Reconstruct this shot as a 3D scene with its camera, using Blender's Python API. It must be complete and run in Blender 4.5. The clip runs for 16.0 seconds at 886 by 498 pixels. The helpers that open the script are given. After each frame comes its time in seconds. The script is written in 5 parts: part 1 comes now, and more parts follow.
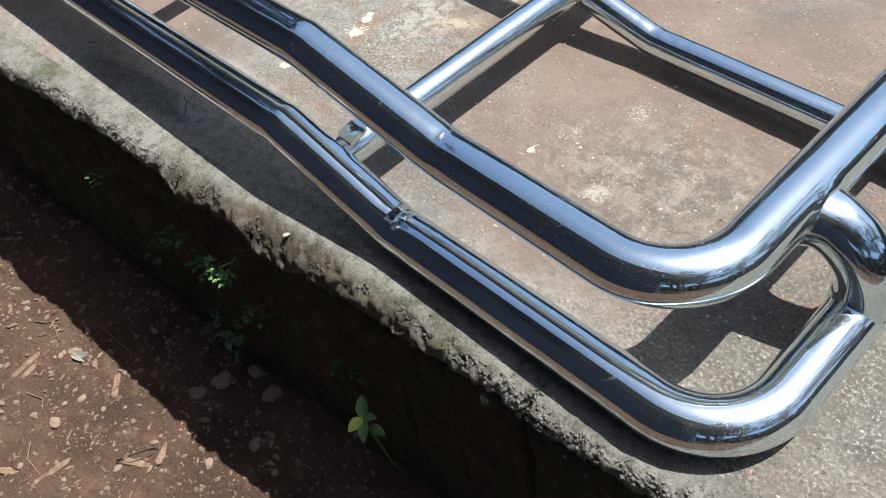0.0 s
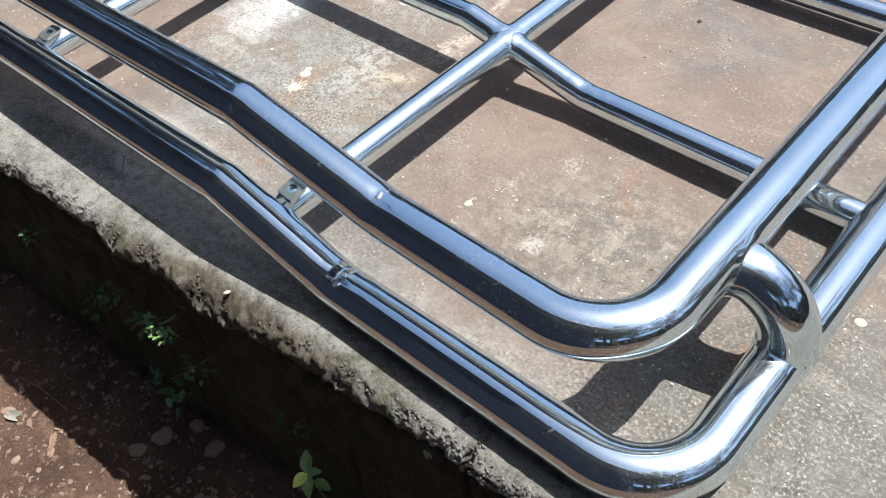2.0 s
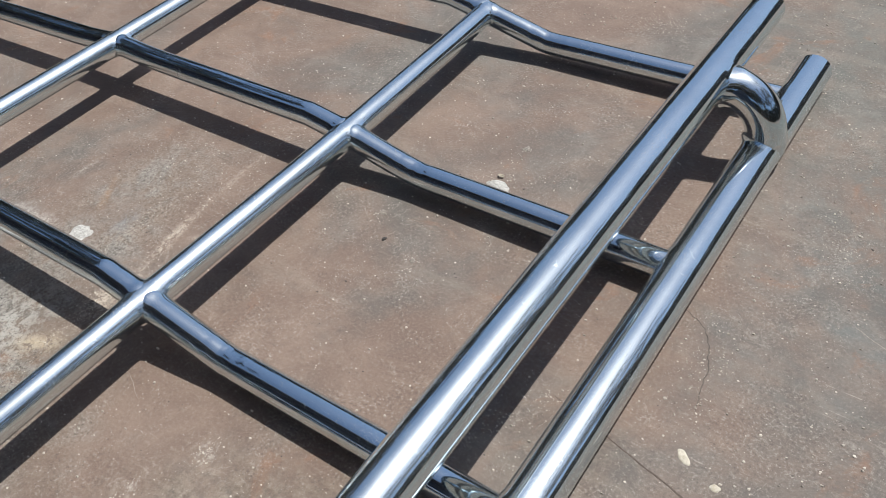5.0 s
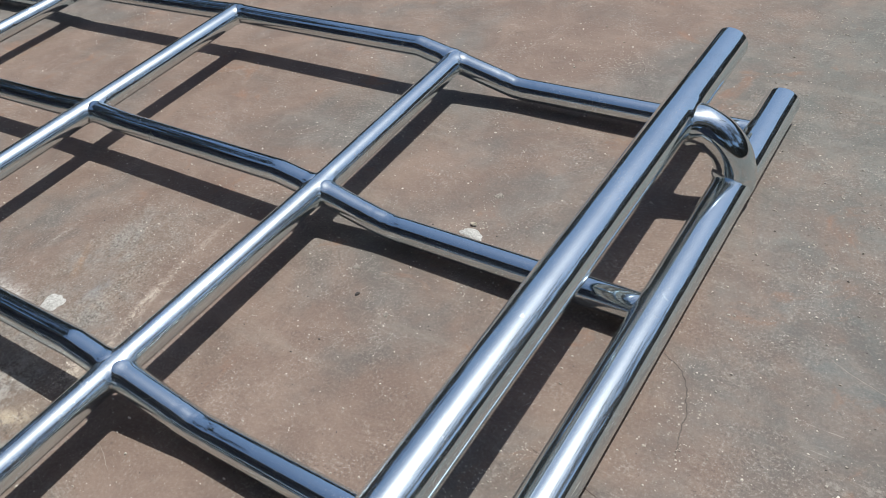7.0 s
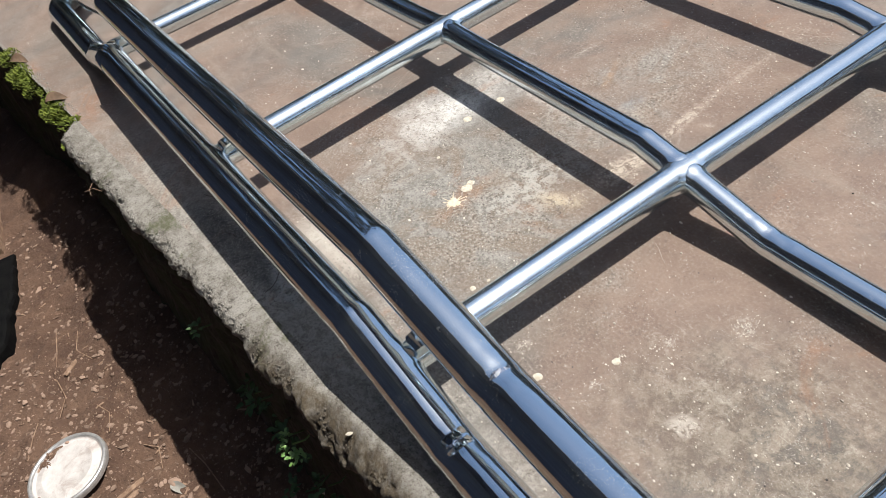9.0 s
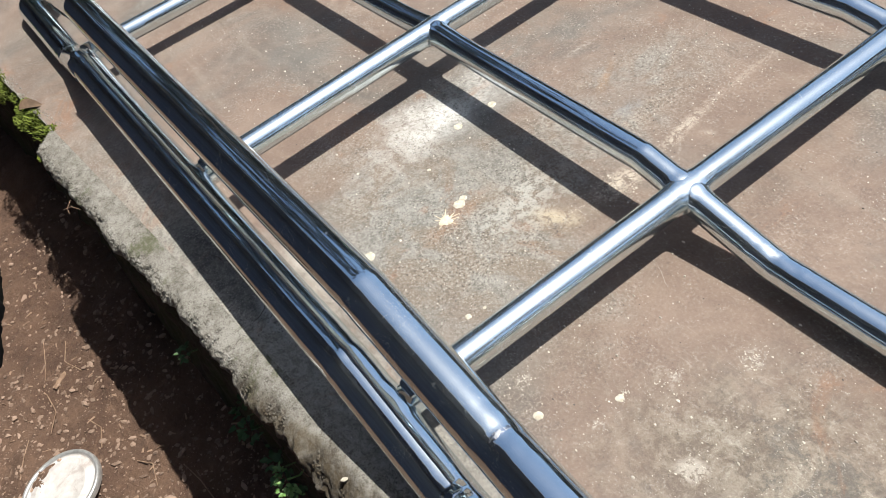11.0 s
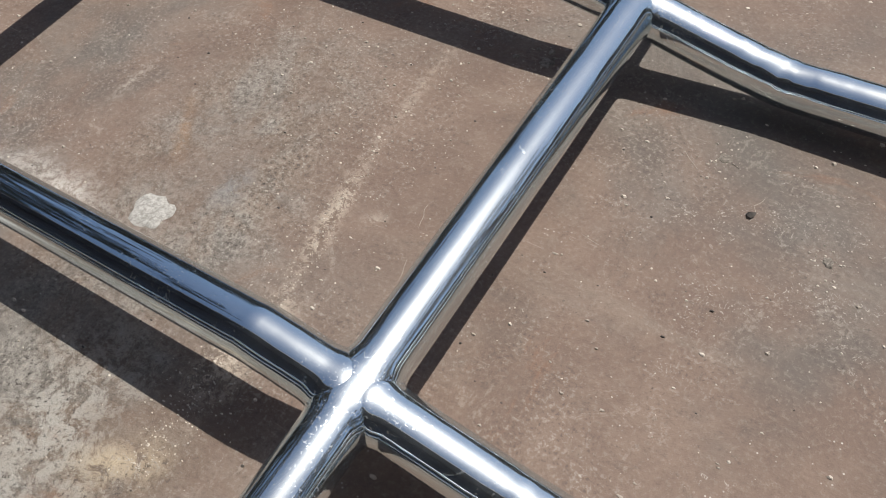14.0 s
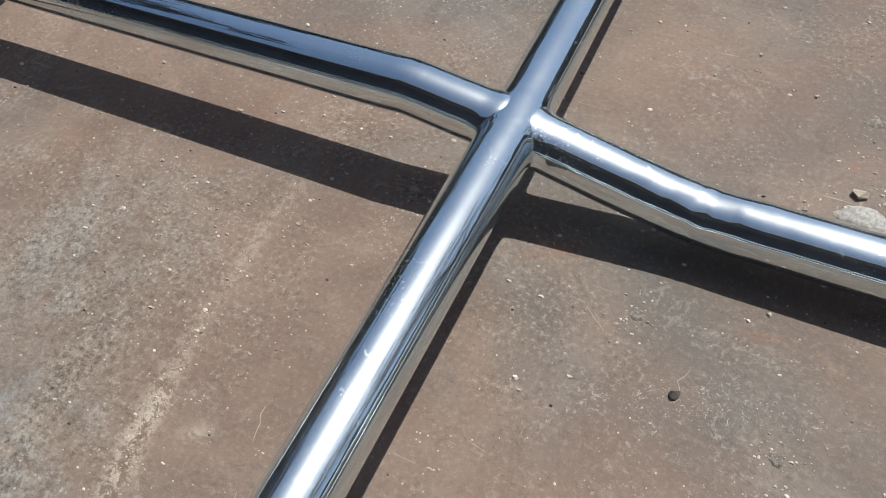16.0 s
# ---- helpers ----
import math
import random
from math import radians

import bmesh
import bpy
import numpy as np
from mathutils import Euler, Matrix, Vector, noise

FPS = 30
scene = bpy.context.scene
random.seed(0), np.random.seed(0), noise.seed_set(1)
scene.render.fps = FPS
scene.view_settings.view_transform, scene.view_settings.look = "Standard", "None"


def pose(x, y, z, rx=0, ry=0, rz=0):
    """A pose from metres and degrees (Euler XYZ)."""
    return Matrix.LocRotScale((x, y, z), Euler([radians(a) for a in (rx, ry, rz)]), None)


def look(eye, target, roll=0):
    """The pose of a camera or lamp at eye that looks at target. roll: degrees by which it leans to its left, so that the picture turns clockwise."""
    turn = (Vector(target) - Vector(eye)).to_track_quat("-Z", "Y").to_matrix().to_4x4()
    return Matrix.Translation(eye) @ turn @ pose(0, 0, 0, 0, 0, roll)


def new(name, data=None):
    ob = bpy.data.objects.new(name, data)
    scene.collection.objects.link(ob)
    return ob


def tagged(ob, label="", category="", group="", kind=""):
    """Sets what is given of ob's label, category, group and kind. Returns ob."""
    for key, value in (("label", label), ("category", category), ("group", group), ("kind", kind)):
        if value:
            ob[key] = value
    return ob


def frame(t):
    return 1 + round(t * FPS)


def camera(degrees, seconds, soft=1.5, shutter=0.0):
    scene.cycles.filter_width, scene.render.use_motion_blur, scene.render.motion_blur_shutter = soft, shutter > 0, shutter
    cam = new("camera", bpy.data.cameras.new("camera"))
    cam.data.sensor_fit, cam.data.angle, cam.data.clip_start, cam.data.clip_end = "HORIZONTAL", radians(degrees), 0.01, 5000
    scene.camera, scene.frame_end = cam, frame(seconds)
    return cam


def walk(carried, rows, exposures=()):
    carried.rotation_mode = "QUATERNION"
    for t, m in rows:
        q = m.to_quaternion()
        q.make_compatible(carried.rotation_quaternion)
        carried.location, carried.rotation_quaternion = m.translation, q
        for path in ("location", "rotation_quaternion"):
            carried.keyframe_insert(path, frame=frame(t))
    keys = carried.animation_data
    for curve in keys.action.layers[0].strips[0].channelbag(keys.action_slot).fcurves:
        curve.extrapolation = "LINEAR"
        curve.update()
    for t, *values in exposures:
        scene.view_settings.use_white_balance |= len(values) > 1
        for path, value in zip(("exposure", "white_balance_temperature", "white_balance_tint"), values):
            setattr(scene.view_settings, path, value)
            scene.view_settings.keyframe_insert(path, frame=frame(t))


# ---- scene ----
cam = camera(57.1, 16.0, soft=0.6)
PATH = [
    (0, (0.038, 0.072, 0.815), (-1.045, 0.795, -0.703), -10.5),
    (0.5, (-0.001, 0.02, 0.827), (-1.048, 0.787, -0.694), -8.3),
    (1, (-0.007, -0.001, 0.84), (-1.071, 0.792, -0.655), -8.2),
    (1.5, (0.004, 0.02, 0.85), (-1.057, 0.838, -0.635), -7.6),
    (2, (0.039, 0.084, 0.847), (-0.993, 0.952, -0.63), -7.0),
    (2.5, (0.066, 0.139, 0.869), (-0.93, 1.076, -0.589), -6.5),
    (3, (0.102, 0.169, 0.88), (-0.86, 1.169, -0.561), -6.4),
    (3.5, (0.129, 0.271, 0.881), (-0.834, 1.294, -0.544), -7.2),
    (4, (0.131, 0.448, 0.882), (-0.849, 1.475, -0.527), -7.4),
    (4.5, (0.136, 0.545, 0.892), (-0.86, 1.597, -0.488), -7.6),
    (5, (0.156, 0.596, 0.893), (-0.829, 1.681, -0.468), -7.5),
    (6.2, (0.208, 0.668, 0.873), (-0.830, 1.785, -0.420), -10.2),
    (7.3, (0.158, 0.595, 0.897), (-0.86, 1.739, -0.389), -10.0),
    (7.5, (0.136, 0.545, 0.884), (-0.929, 1.64, -0.408), -10.5),
    (8, (0.067, 0.397, 0.878), (-1.161, 1.263, -0.442), -13.1),
    (8.5, (0.011, 0.31, 0.874), (-1.348, 0.953, -0.444), -15.0),
    (8.7, (-0.01, 0.281, 0.877), (-1.388, 0.851, -0.455), -15.7),
    (9.7, (-0.045, 0.285, 0.866), (-1.448, 0.745, -0.474), -17.8),
    (10.8, (-0.075, 0.342, 0.903), (-1.426, 0.782, -0.505), -18.9),
    (11, (-0.116, 0.345, 0.906), (-1.453, 0.814, -0.506), -18.8),
    (11.5, (-0.269, 0.305, 0.887), (-1.429, 1.015, -0.579), -14.1),
    (12, (-0.403, 0.315, 0.816), (-1.321, 1.227, -0.71), -8.1),
    (12.5, (-0.451, 0.394, 0.805), (-1.305, 1.357, -0.727), -7.9),
    (13, (-0.5, 0.545, 0.686), (-1.347, 1.521, -0.841), -8.2),
    (13.5, (-0.506, 0.678, 0.599), (-1.315, 1.568, -0.999), -9.3),
    (14, (-0.514, 0.787, 0.571), (-1.312, 1.691, -1.025), -8.8),
    (14.5, (-0.528, 0.888, 0.549), (-1.307, 1.823, -1.038), -9.0),
    (15, (-0.544, 0.978, 0.524), (-1.268, 1.95, -1.067), -8.5),
    (15.5, (-0.56, 1.024, 0.52), (-1.252, 2.053, -1.049), -7.3),
    (16, (-0.568, 0.985, 0.509), (-1.258, 2.022, -1.055), -7.0),
]
EXPOSURES = [(0.0, 0.61, 6150, 5), (0.5, 0.95, 6050, 5), (1.0, 1.07, 6050, 5), (1.5, 1.06, 6050, 5), (2.0, 0.75, 6080, 6), (2.5, 0.61, 6180, 7), (3.5, 0.44, 6280, 8), (5.0, 0.08, 6230, 8), (7.5, 0.04, 6130, 7), (8.0, 0.10, 6300, 8), (8.5, 0.32, 6430, 9), (11.0, 0.55, 6420, 6), (12.0, 0.16, 6530, 10), (12.5, 0.05, 6540, 10), (13.0, 0.04, 6560, 10), (14.0, -0.08, 6560, 10), (16.0, 0.0, 6360, 7)]
walk(cam, [(t, look(eye, target, roll)) for t, eye, target, roll in PATH], EXPOSURES)

# ---------------------------------------------------------------- light
SUN_EL, SUN_AZ = 66.8, 64.15          # degrees; azimuth counted from +x towards +y
world = bpy.data.worlds.new("sky")
scene.world = world
world.use_nodes = True
wn = world.node_tree.nodes
sky = wn.new("ShaderNodeTexSky")
sky.sky_type = "NISHITA"
sky.sun_disc = False
sky.sun_elevation = radians(SUN_EL)
sky.sun_rotation = radians(90.0 - SUN_AZ)
sky.dust_density = 1.7
sky.ozone_density = 0.9
sky.air_density = 1.0
wn["Background"].inputs["Strength"].default_value = 0.105
world.node_tree.links.new(sky.outputs["Color"], wn["Background"].inputs["Color"])

sun_data = bpy.data.lights.new("sun", "SUN")
sun_data.energy = 5.0
sun_data.angle = radians(0.5)
sun_data.color = (1.0, 0.955, 0.89)
sun = new("sun", sun_data)
_s = Vector((math.cos(radians(SUN_EL)) * math.cos(radians(SUN_AZ)), math.cos(radians(SUN_EL)) * math.sin(radians(SUN_AZ)), math.sin(radians(SUN_EL))))
sun.matrix_world = look(_s * 20, (0, 0, 0))

# ---------------------------------------------------------------- materials


class Mat:
    """A small builder of node materials in world coordinates."""

    def __init__(self, name, rough=0.8, metal=0.0):
        self.m = bpy.data.materials.new(name)
        self.m.use_nodes = True
        self.n, self.l = self.m.node_tree.nodes, self.m.node_tree.links
        self.b = self.n["Principled BSDF"]
        self.b.inputs["Roughness"].default_value = rough
        self.b.inputs["Metallic"].default_value = metal
        self.geo = self.n.new("ShaderNodeNewGeometry")
        self.pos = self.geo.outputs["Position"]

    def put(self, socket, value):
        if isinstance(value, bpy.types.NodeSocket):
            self.l.new(value, socket)
        elif isinstance(value, (tuple, list)) and len(value) == 3 and socket.type == "RGBA":
            socket.default_value = (*value, 1.0)
        else:
            socket.default_value = value

    def noise(self, scale, detail=4.0, rough=0.55, stretch=None, distort=0.0, which="Factor"):
        t = self.n.new("ShaderNodeTexNoise")
        t.inputs["Scale"].default_value, t.inputs["Detail"].default_value = scale, detail
        t.inputs["Roughness"].default_value, t.inputs["Distortion"].default_value = rough, distort
        vec = self.pos
        if stretch:
            mp = self.n.new("ShaderNodeMapping")
            mp.inputs["Scale"].default_value = stretch[:3]
            if len(stretch) > 3:
                mp.inputs["Rotation"].default_value[2] = radians(stretch[3])
            self.l.new(vec, mp.inputs["Vector"])
            vec = mp.outputs["Vector"]
        self.l.new(vec, t.inputs["Vector"])
        return t.outputs["Fac" if "Fac" in t.outputs else which]

    def cells(self, scale, feature="F1", out="Distance"):
        t = self.n.new("ShaderNodeTexVoronoi")
        t.feature = feature
        t.inputs["Scale"].default_value = scale
        self.l.new(self.pos, t.inputs["Vector"])
        return t.outputs[out]

    def ramp(self, value, a, b, lo=0.0, hi=1.0):
        r = self.n.new("ShaderNodeMapRange")
        r.interpolation_type = "SMOOTHSTEP"
        self.put(r.inputs["Value"], value)
        for k, v in (("From Min", a), ("From Max", b), ("To Min", lo), ("To Max", hi)):
            r.inputs[k].default_value = v
        return r.outputs["Result"]

    def mix(self, fac, a, b, mode="MIX"):
        x = self.n.new("ShaderNodeMix")
        x.data_type, x.blend_type = "RGBA", mode
        self.put(x.inputs["Factor"], fac)
        self.put(x.inputs[6], a)
        self.put(x.inputs[7], b)
        return x.outputs[2]

    def math(self, op, a, b=0.0):
        x = self.n.new("ShaderNodeMath")
        x.operation = op
        x.use_clamp = op in ("MULTIPLY", "ADD")
        self.put(x.inputs[0], a)
        self.put(x.inputs[1], b)
        return x.outputs[0]

    def spot(self, centre, inner, outer, squash=(1, 1, 1), turn=0.0):
        """1 within inner metres of a place on the ground, 0 beyond outer, with a ragged rim."""
        mp = self.n.new("ShaderNodeMapping")
        mp.vector_type = "TEXTURE"
        mp.inputs["Location"].default_value = centre
        mp.inputs["Scale"].default_value = squash
        mp.inputs["Rotation"].default_value[2] = radians(turn)
        self.l.new(self.pos, mp.inputs["Vector"])
        ln = self.n.new("ShaderNodeVectorMath")
        ln.operation = "LENGTH"
        self.l.new(mp.outputs["Vector"], ln.inputs[0])
        wob = self.math("MULTIPLY", self.noise(14, 5, 0.65), (outer - inner) * 1.6)
        x = self.n.new("ShaderNodeMath")
        x.operation = "ADD"
        self.l.new(ln.outputs["Value"], x.inputs[0])
        self.l.new(wob, x.inputs[1])
        return self.ramp(x.outputs[0], outer + (outer - inner) * 0.6, inner + (outer - inner) * 0.3)

    def bump(self, height, strength=0.3, distance=0.004, prev=None):
        x = self.n.new("ShaderNodeBump")
        x.inputs["Strength"].default_value, x.inputs["Distance"].default_value = strength, distance
        self.l.new(height, x.inputs["Height"])
        if prev is not None:
            self.l.new(prev, x.inputs["Normal"])
        return x.outputs["Normal"]

    def done(self, colour=None, rough=None, normal=None):
        if colour is not None:
            self.put(self.b.inputs["Base Color"], colour)
        if rough is not None:
            self.put(self.b.inputs["Roughness"], rough)
        if normal is not None:
            self.l.new(normal, self.b.inputs["Normal"])
        return self.m


def chrome_material(name="polished_steel", brushed=True):
    """Mirror polish. A thin share of the light is drawn out across the tube by the marks that the buffing belt left along it."""
    m = Mat(name, 0.04, 1.0)
    smear = m.noise(9, 5, 0.6)
    fine = m.noise(170, 4, 0.7)
    scuff = m.math("MULTIPLY", m.ramp(m.noise(22, 6, 0.8, distort=1.0), 0.60, 0.66), m.ramp(m.noise(240, 3, 0.7), 0.42, 0.55))
    rough = m.math("ADD", m.ramp(smear, 0.35, 0.75, 0.022, 0.060), m.math("MULTIPLY", scuff, 0.16))
    tone = m.mix(m.ramp(smear, 0.4, 0.7), (0.708, 0.795, 0.832), (0.660, 0.742, 0.777))
    wave = m.bump(m.noise(38, 3, 0.5), 0.05, 0.0016, m.bump(m.noise(11, 3, 0.5), 0.06, 0.006))
    nrm = m.bump(fine, 0.02, 0.0006, wave)
    m.done(tone, rough, nrm)
    haze = m.n.new("ShaderNodeBsdfAnisotropic")
    haze.inputs["Color"].default_value = (0.745, 0.820, 0.855, 1)
    m.l.new(nrm, haze.inputs["Normal"])
    m.put(haze.inputs["Roughness"], m.ramp(m.noise(40, 4, 0.6), 0.3, 0.7, 0.34, 0.41))
    if brushed:
        along = m.n.new("ShaderNodeAttribute")
        along.attribute_name = "along"
        turn = m.n.new("ShaderNodeVectorTransform")
        turn.vector_type, turn.convert_from, turn.convert_to = "VECTOR", "OBJECT", "WORLD"
        m.l.new(along.outputs["Vector"], turn.inputs["Vector"])
        m.l.new(turn.outputs["Vector"], haze.inputs["Tangent"])
        haze.inputs["Anisotropy"].default_value = 0.28
    both = m.n.new("ShaderNodeMixShader")
    cloud = m.noise(7, 6, 0.75)
    nicks = m.math("MULTIPLY", m.ramp(m.noise(520, 2, 0.6), 0.60, 0.68), m.ramp(m.noise(13, 5, 0.7), 0.50, 0.60))
    share = m.math("ADD", m.ramp(cloud, 0.30, 0.80, 0.065, 0.125), m.math("ADD", m.math("MULTIPLY", scuff, 0.22), m.math("MULTIPLY", nicks, 0.45)))
    m.put(both.inputs[0], share)
    m.l.new(m.b.outputs["BSDF"], both.inputs[1])
    m.l.new(haze.outputs["BSDF"], both.inputs[2])
    m.l.new(both.outputs["Shader"], m.n["Material Output"].inputs["Surface"])
    return m.m


def weld_material():
    m = Mat("ground_weld", 0.25, 1.0)
    tone = m.mix(m.ramp(m.noise(90, 3), 0.4, 0.6), (0.72, 0.74, 0.76), (0.50, 0.49, 0.48))
    return m.done(tone, m.ramp(m.noise(200, 3), 0.3, 0.7, 0.14, 0.38), m.bump(m.noise(260, 3), 0.5, 0.0015))


def concrete_material():
    m = Mat("worn_concrete", 0.86)
    big = m.noise(1.9, 5, 0.62, distort=0.5)
    mid = m.noise(8, 7, 0.70, distort=0.7)
    small = m.noise(34, 6, 0.72, distort=0.4)
    grain = m.noise(210, 5, 0.78)
    speck = m.cells(150)
    clump = m.noise(6.5, 7, 0.74, distort=0.8)
    crisp = m.noise(46, 9, 0.80, distort=0.5)
    streak = m.noise(3.4, 6, 0.68, (0.6, 5.0, 1, -70))
    cloudy = m.ramp(mid, 0.36, 0.66)
    brown = m.mix(cloudy, (0.154, 0.106, 0.082), (0.211, 0.154, 0.122))
    grey = m.mix(cloudy, (0.094, 0.094, 0.087), (0.147, 0.147, 0.138))
    yard = m.spot((0.75, 1.6, 0), 0.55, 1.0, (1.0, 3.0, 1), -8)
    greyness = m.math("ADD", m.ramp(big, 0.44, 0.66, 0.0, 0.75), m.math("MULTIPLY", yard, 0.75))
    c = m.mix(greyness, brown, grey)
    c = m.mix(m.math("MULTIPLY", m.spot((0.30, 2.30, 0), 0.45, 0.95, (1.0, 1.0, 1)), 0.8), c, m.mix(cloudy, (0.098, 0.107, 0.096), (0.145, 0.154, 0.140)))
    # scoured ground inside the first bays and along the rim, where the aggregate shows
    bay = m.spot((-1.02, 0.68, 0), 0.22, 0.42, (1.1, 0.72, 1), 5)
    c = m.mix(m.math("MULTIPLY", bay, 0.8), c, m.mix(m.ramp(crisp, 0.40, 0.60), m.mix(m.ramp(mid, 0.44, 0.56), (0.160, 0.126, 0.096), (0.160, 0.152, 0.136)), m.mix(m.ramp(mid, 0.42, 0.58), (0.225, 0.186, 0.147), (0.282, 0.272, 0.246))))
    # a rougher lane with bare aggregate that ends in a pale worn line; smooth trowelled ground lies beyond the line
    sand = m.noise(125, 5, 0.78, distort=0.6)
    lane = m.spot((-1.045, 1.02, 0), 0.10, 0.165, (1.0, 2.3, 1), 7.2)
    lane_tone = m.mix(m.ramp(m.mix(0.5, crisp, sand), 0.43, 0.55), m.mix(m.ramp(mid, 0.42, 0.58), (0.140, 0.106, 0.082), (0.132, 0.121, 0.108)), m.mix(m.ramp(mid, 0.42, 0.58), (0.262, 0.212, 0.170), (0.272, 0.254, 0.226)))
    c = m.mix(m.math("MULTIPLY", lane, m.ramp(clump, 0.36, 0.58, 0.25, 0.85)), c, lane_tone)
    strip = m.math("ADD", m.spot((-0.909, 1.090, 0), 0.006, 0.024, (1.0, 6.5, 1), 11.5), m.math("ADD", m.spot((-0.887, 0.945, 0), 0.012, 0.042, (1.0, 3.0, 1), 3), m.math("MULTIPLY", m.spot((-0.938, 1.28, 0), 0.004, 0.018, (1.0, 9.0, 1), 6), 0.45)))
    c = m.mix(m.math("MULTIPLY", strip, m.math("MULTIPLY", m.ramp(crisp, 0.44, 0.49, 0.0, 1.0), m.ramp(sand, 0.45, 0.50, 0.1, 1.0))), c, (0.47, 0.40, 0.325))
    chip_patch = m.spot((-0.874, 1.106, 0), 0.003, 0.018, (1.5, 0.8, 1), 30)
    c = m.mix(m.math("MULTIPLY", chip_patch, m.ramp(crisp, 0.45, 0.52, 0.0, 0.9)), c, (0.36, 0.31, 0.255))
    crust = m.spot((-1.175, 0.978, 0), 0.010, 0.046, (3.6, 1.0, 1), -2)
    c = m.mix(m.math("MULTIPLY", crust, m.math("MULTIPLY", m.ramp(crisp, 0.42, 0.52, 0.1, 1.0), m.ramp(sand, 0.42, 0.52, 0.3, 1.0))), c, (0.50, 0.47, 0.43))
    ridge = m.spot((-1.225, 1.13, 0), 0.003, 0.014, (1.0, 5.5, 1), 3)
    c = m.mix(m.math("MULTIPLY", ridge, m.ramp(sand, 0.46, 0.54, 0.0, 0.8)), c, (0.33, 0.29, 0.245))
    bluish = m.spot((-1.018, 1.068, 0), 0.012, 0.045, (0.8, 1.4, 1), 10)
    c = m.mix(m.math("MULTIPLY", bluish, m.ramp(crisp, 0.40, 0.56, 0.2, 0.8)), c, (0.225, 0.228, 0.226))
    chalk = m.spot((-1.268, 0.83, 0), 0.02, 0.15, (0.95, 1.7, 1), 10)
    c = m.mix(m.math("MULTIPLY", chalk, m.math("MULTIPLY", m.ramp(crisp, 0.38, 0.47, 0.2, 1.0), m.ramp(sand, 0.40, 0.50, 0.4, 1.0))), c, (0.66, 0.645, 0.615))
    old = m.spot((-1.205, 0.66, 0), 0.03, 0.17, (0.75, 1.5, 1), 25)
    c = m.mix(m.math("MULTIPLY", old, m.ramp(crisp, 0.46, 0.56, 0.0, 0.35)), c, (0.38, 0.36, 0.33))
    agg = m.spot((-0.965, 0.79, 0), 0.05, 0.12, (0.75, 1.35, 1), 10)
    c = m.mix(m.math("MULTIPLY", agg, m.ramp(crisp, 0.47, 0.53, 0.0, 0.8)), c, (0.40, 0.385, 0.35))
    pale = m.spot((-0.905, 0.815, 0), 0.005, 0.055, (1.3, 0.7, 1), 30)
    c = m.mix(m.math("MULTIPLY", pale, m.ramp(crisp, 0.42, 0.52, 0.0, 1.0)), c, (0.55, 0.45, 0.31))
    # the second bay: brown and smooth towards the back, sandy and mottled towards the corner
    sandy = m.spot((-0.40, 0.73, 0), 0.10, 0.25, (1.25, 0.95, 1), 30)
    mottle = m.noise(27, 8, 0.80, distort=0.3)
    c = m.mix(m.math("MULTIPLY", sandy, 0.85), c, m.mix(m.ramp(m.mix(0.4, mottle, crisp), 0.455, 0.55), m.mix(m.ramp(mid, 0.44, 0.58), (0.140, 0.110, 0.085), (0.118, 0.108, 0.095)), (0.252, 0.214, 0.170)))
    worn_paint = m.math("MULTIPLY", m.ramp(mottle, 0.56, 0.60), m.ramp(sand, 0.46, 0.52))
    c = m.mix(m.math("MULTIPLY", m.math("MULTIPLY", sandy, worn_paint), 0.7), c, (0.35, 0.312, 0.262))
    patch = m.spot((-0.459, 0.668, 0), 0.014, 0.023, (1.2, 1.0, 1), 40)
    c = m.mix(m.math("MULTIPLY", patch, m.ramp(crisp, 0.45, 0.51, 0.0, 0.8)), c, (0.41, 0.365, 0.315))
    for x, y, far, long, turn in ((-0.521, 0.832, 0.022, 1.3, 20), (-0.568, 0.747, 0.012, 2.8, 8), (-0.690, 0.592, 0.016, 1.6, 30), (-0.578, 0.624, 0.012, 1.8, -40)):
        scuff = m.spot((x, y, 0), far * 0.35, far, (1.0, long, 1), turn)
        c = m.mix(m.math("MULTIPLY", scuff, m.ramp(sand, 0.50, 0.55, 0.0, 0.85)), c, (0.45, 0.41, 0.355))
    rim = m.spot((-0.85, 0.385, 0), 0.06, 0.13, (12.0, 1.0, 1), 8.1)
    c = m.mix(m.math("MULTIPLY", rim, 0.9), c, m.mix(m.ramp(crisp, 0.42, 0.58), (0.188, 0.175, 0.154), (0.322, 0.304, 0.274)))
    wet = m.spot((-1.20, 0.345, 0), 0.040, 0.055, (4.2, 0.75, 1), 9)
    c = m.mix(m.math("MULTIPLY", wet, m.ramp(small, 0.35, 0.62, 0.95, 0.55)), c, (0.075, 0.072, 0.068))
    film = m.spot((-1.06, 0.372, 0), 0.012, 0.036, (3.4, 0.8, 1), -6)
    c = m.mix(m.math("MULTIPLY", film, m.ramp(small, 0.40, 0.56, 0.2, 0.9)), c, (0.33, 0.335, 0.33))
    corner = m.spot((-0.10, 0.62, 0), 0.14, 0.30, (1.0, 1.2, 1))
    c = m.mix(m.math("MULTIPLY", corner, 0.85), c, m.mix(m.ramp(small, 0.36, 0.62), (0.088, 0.081, 0.068), (0.142, 0.132, 0.113)))
    bright = m.spot((-1.07, 0.47, 0), 0.03, 0.13, (1.9, 0.42, 1), 6)
    c = m.mix(m.math("MULTIPLY", bright, 0.75), c, (0.52, 0.48, 0.42))
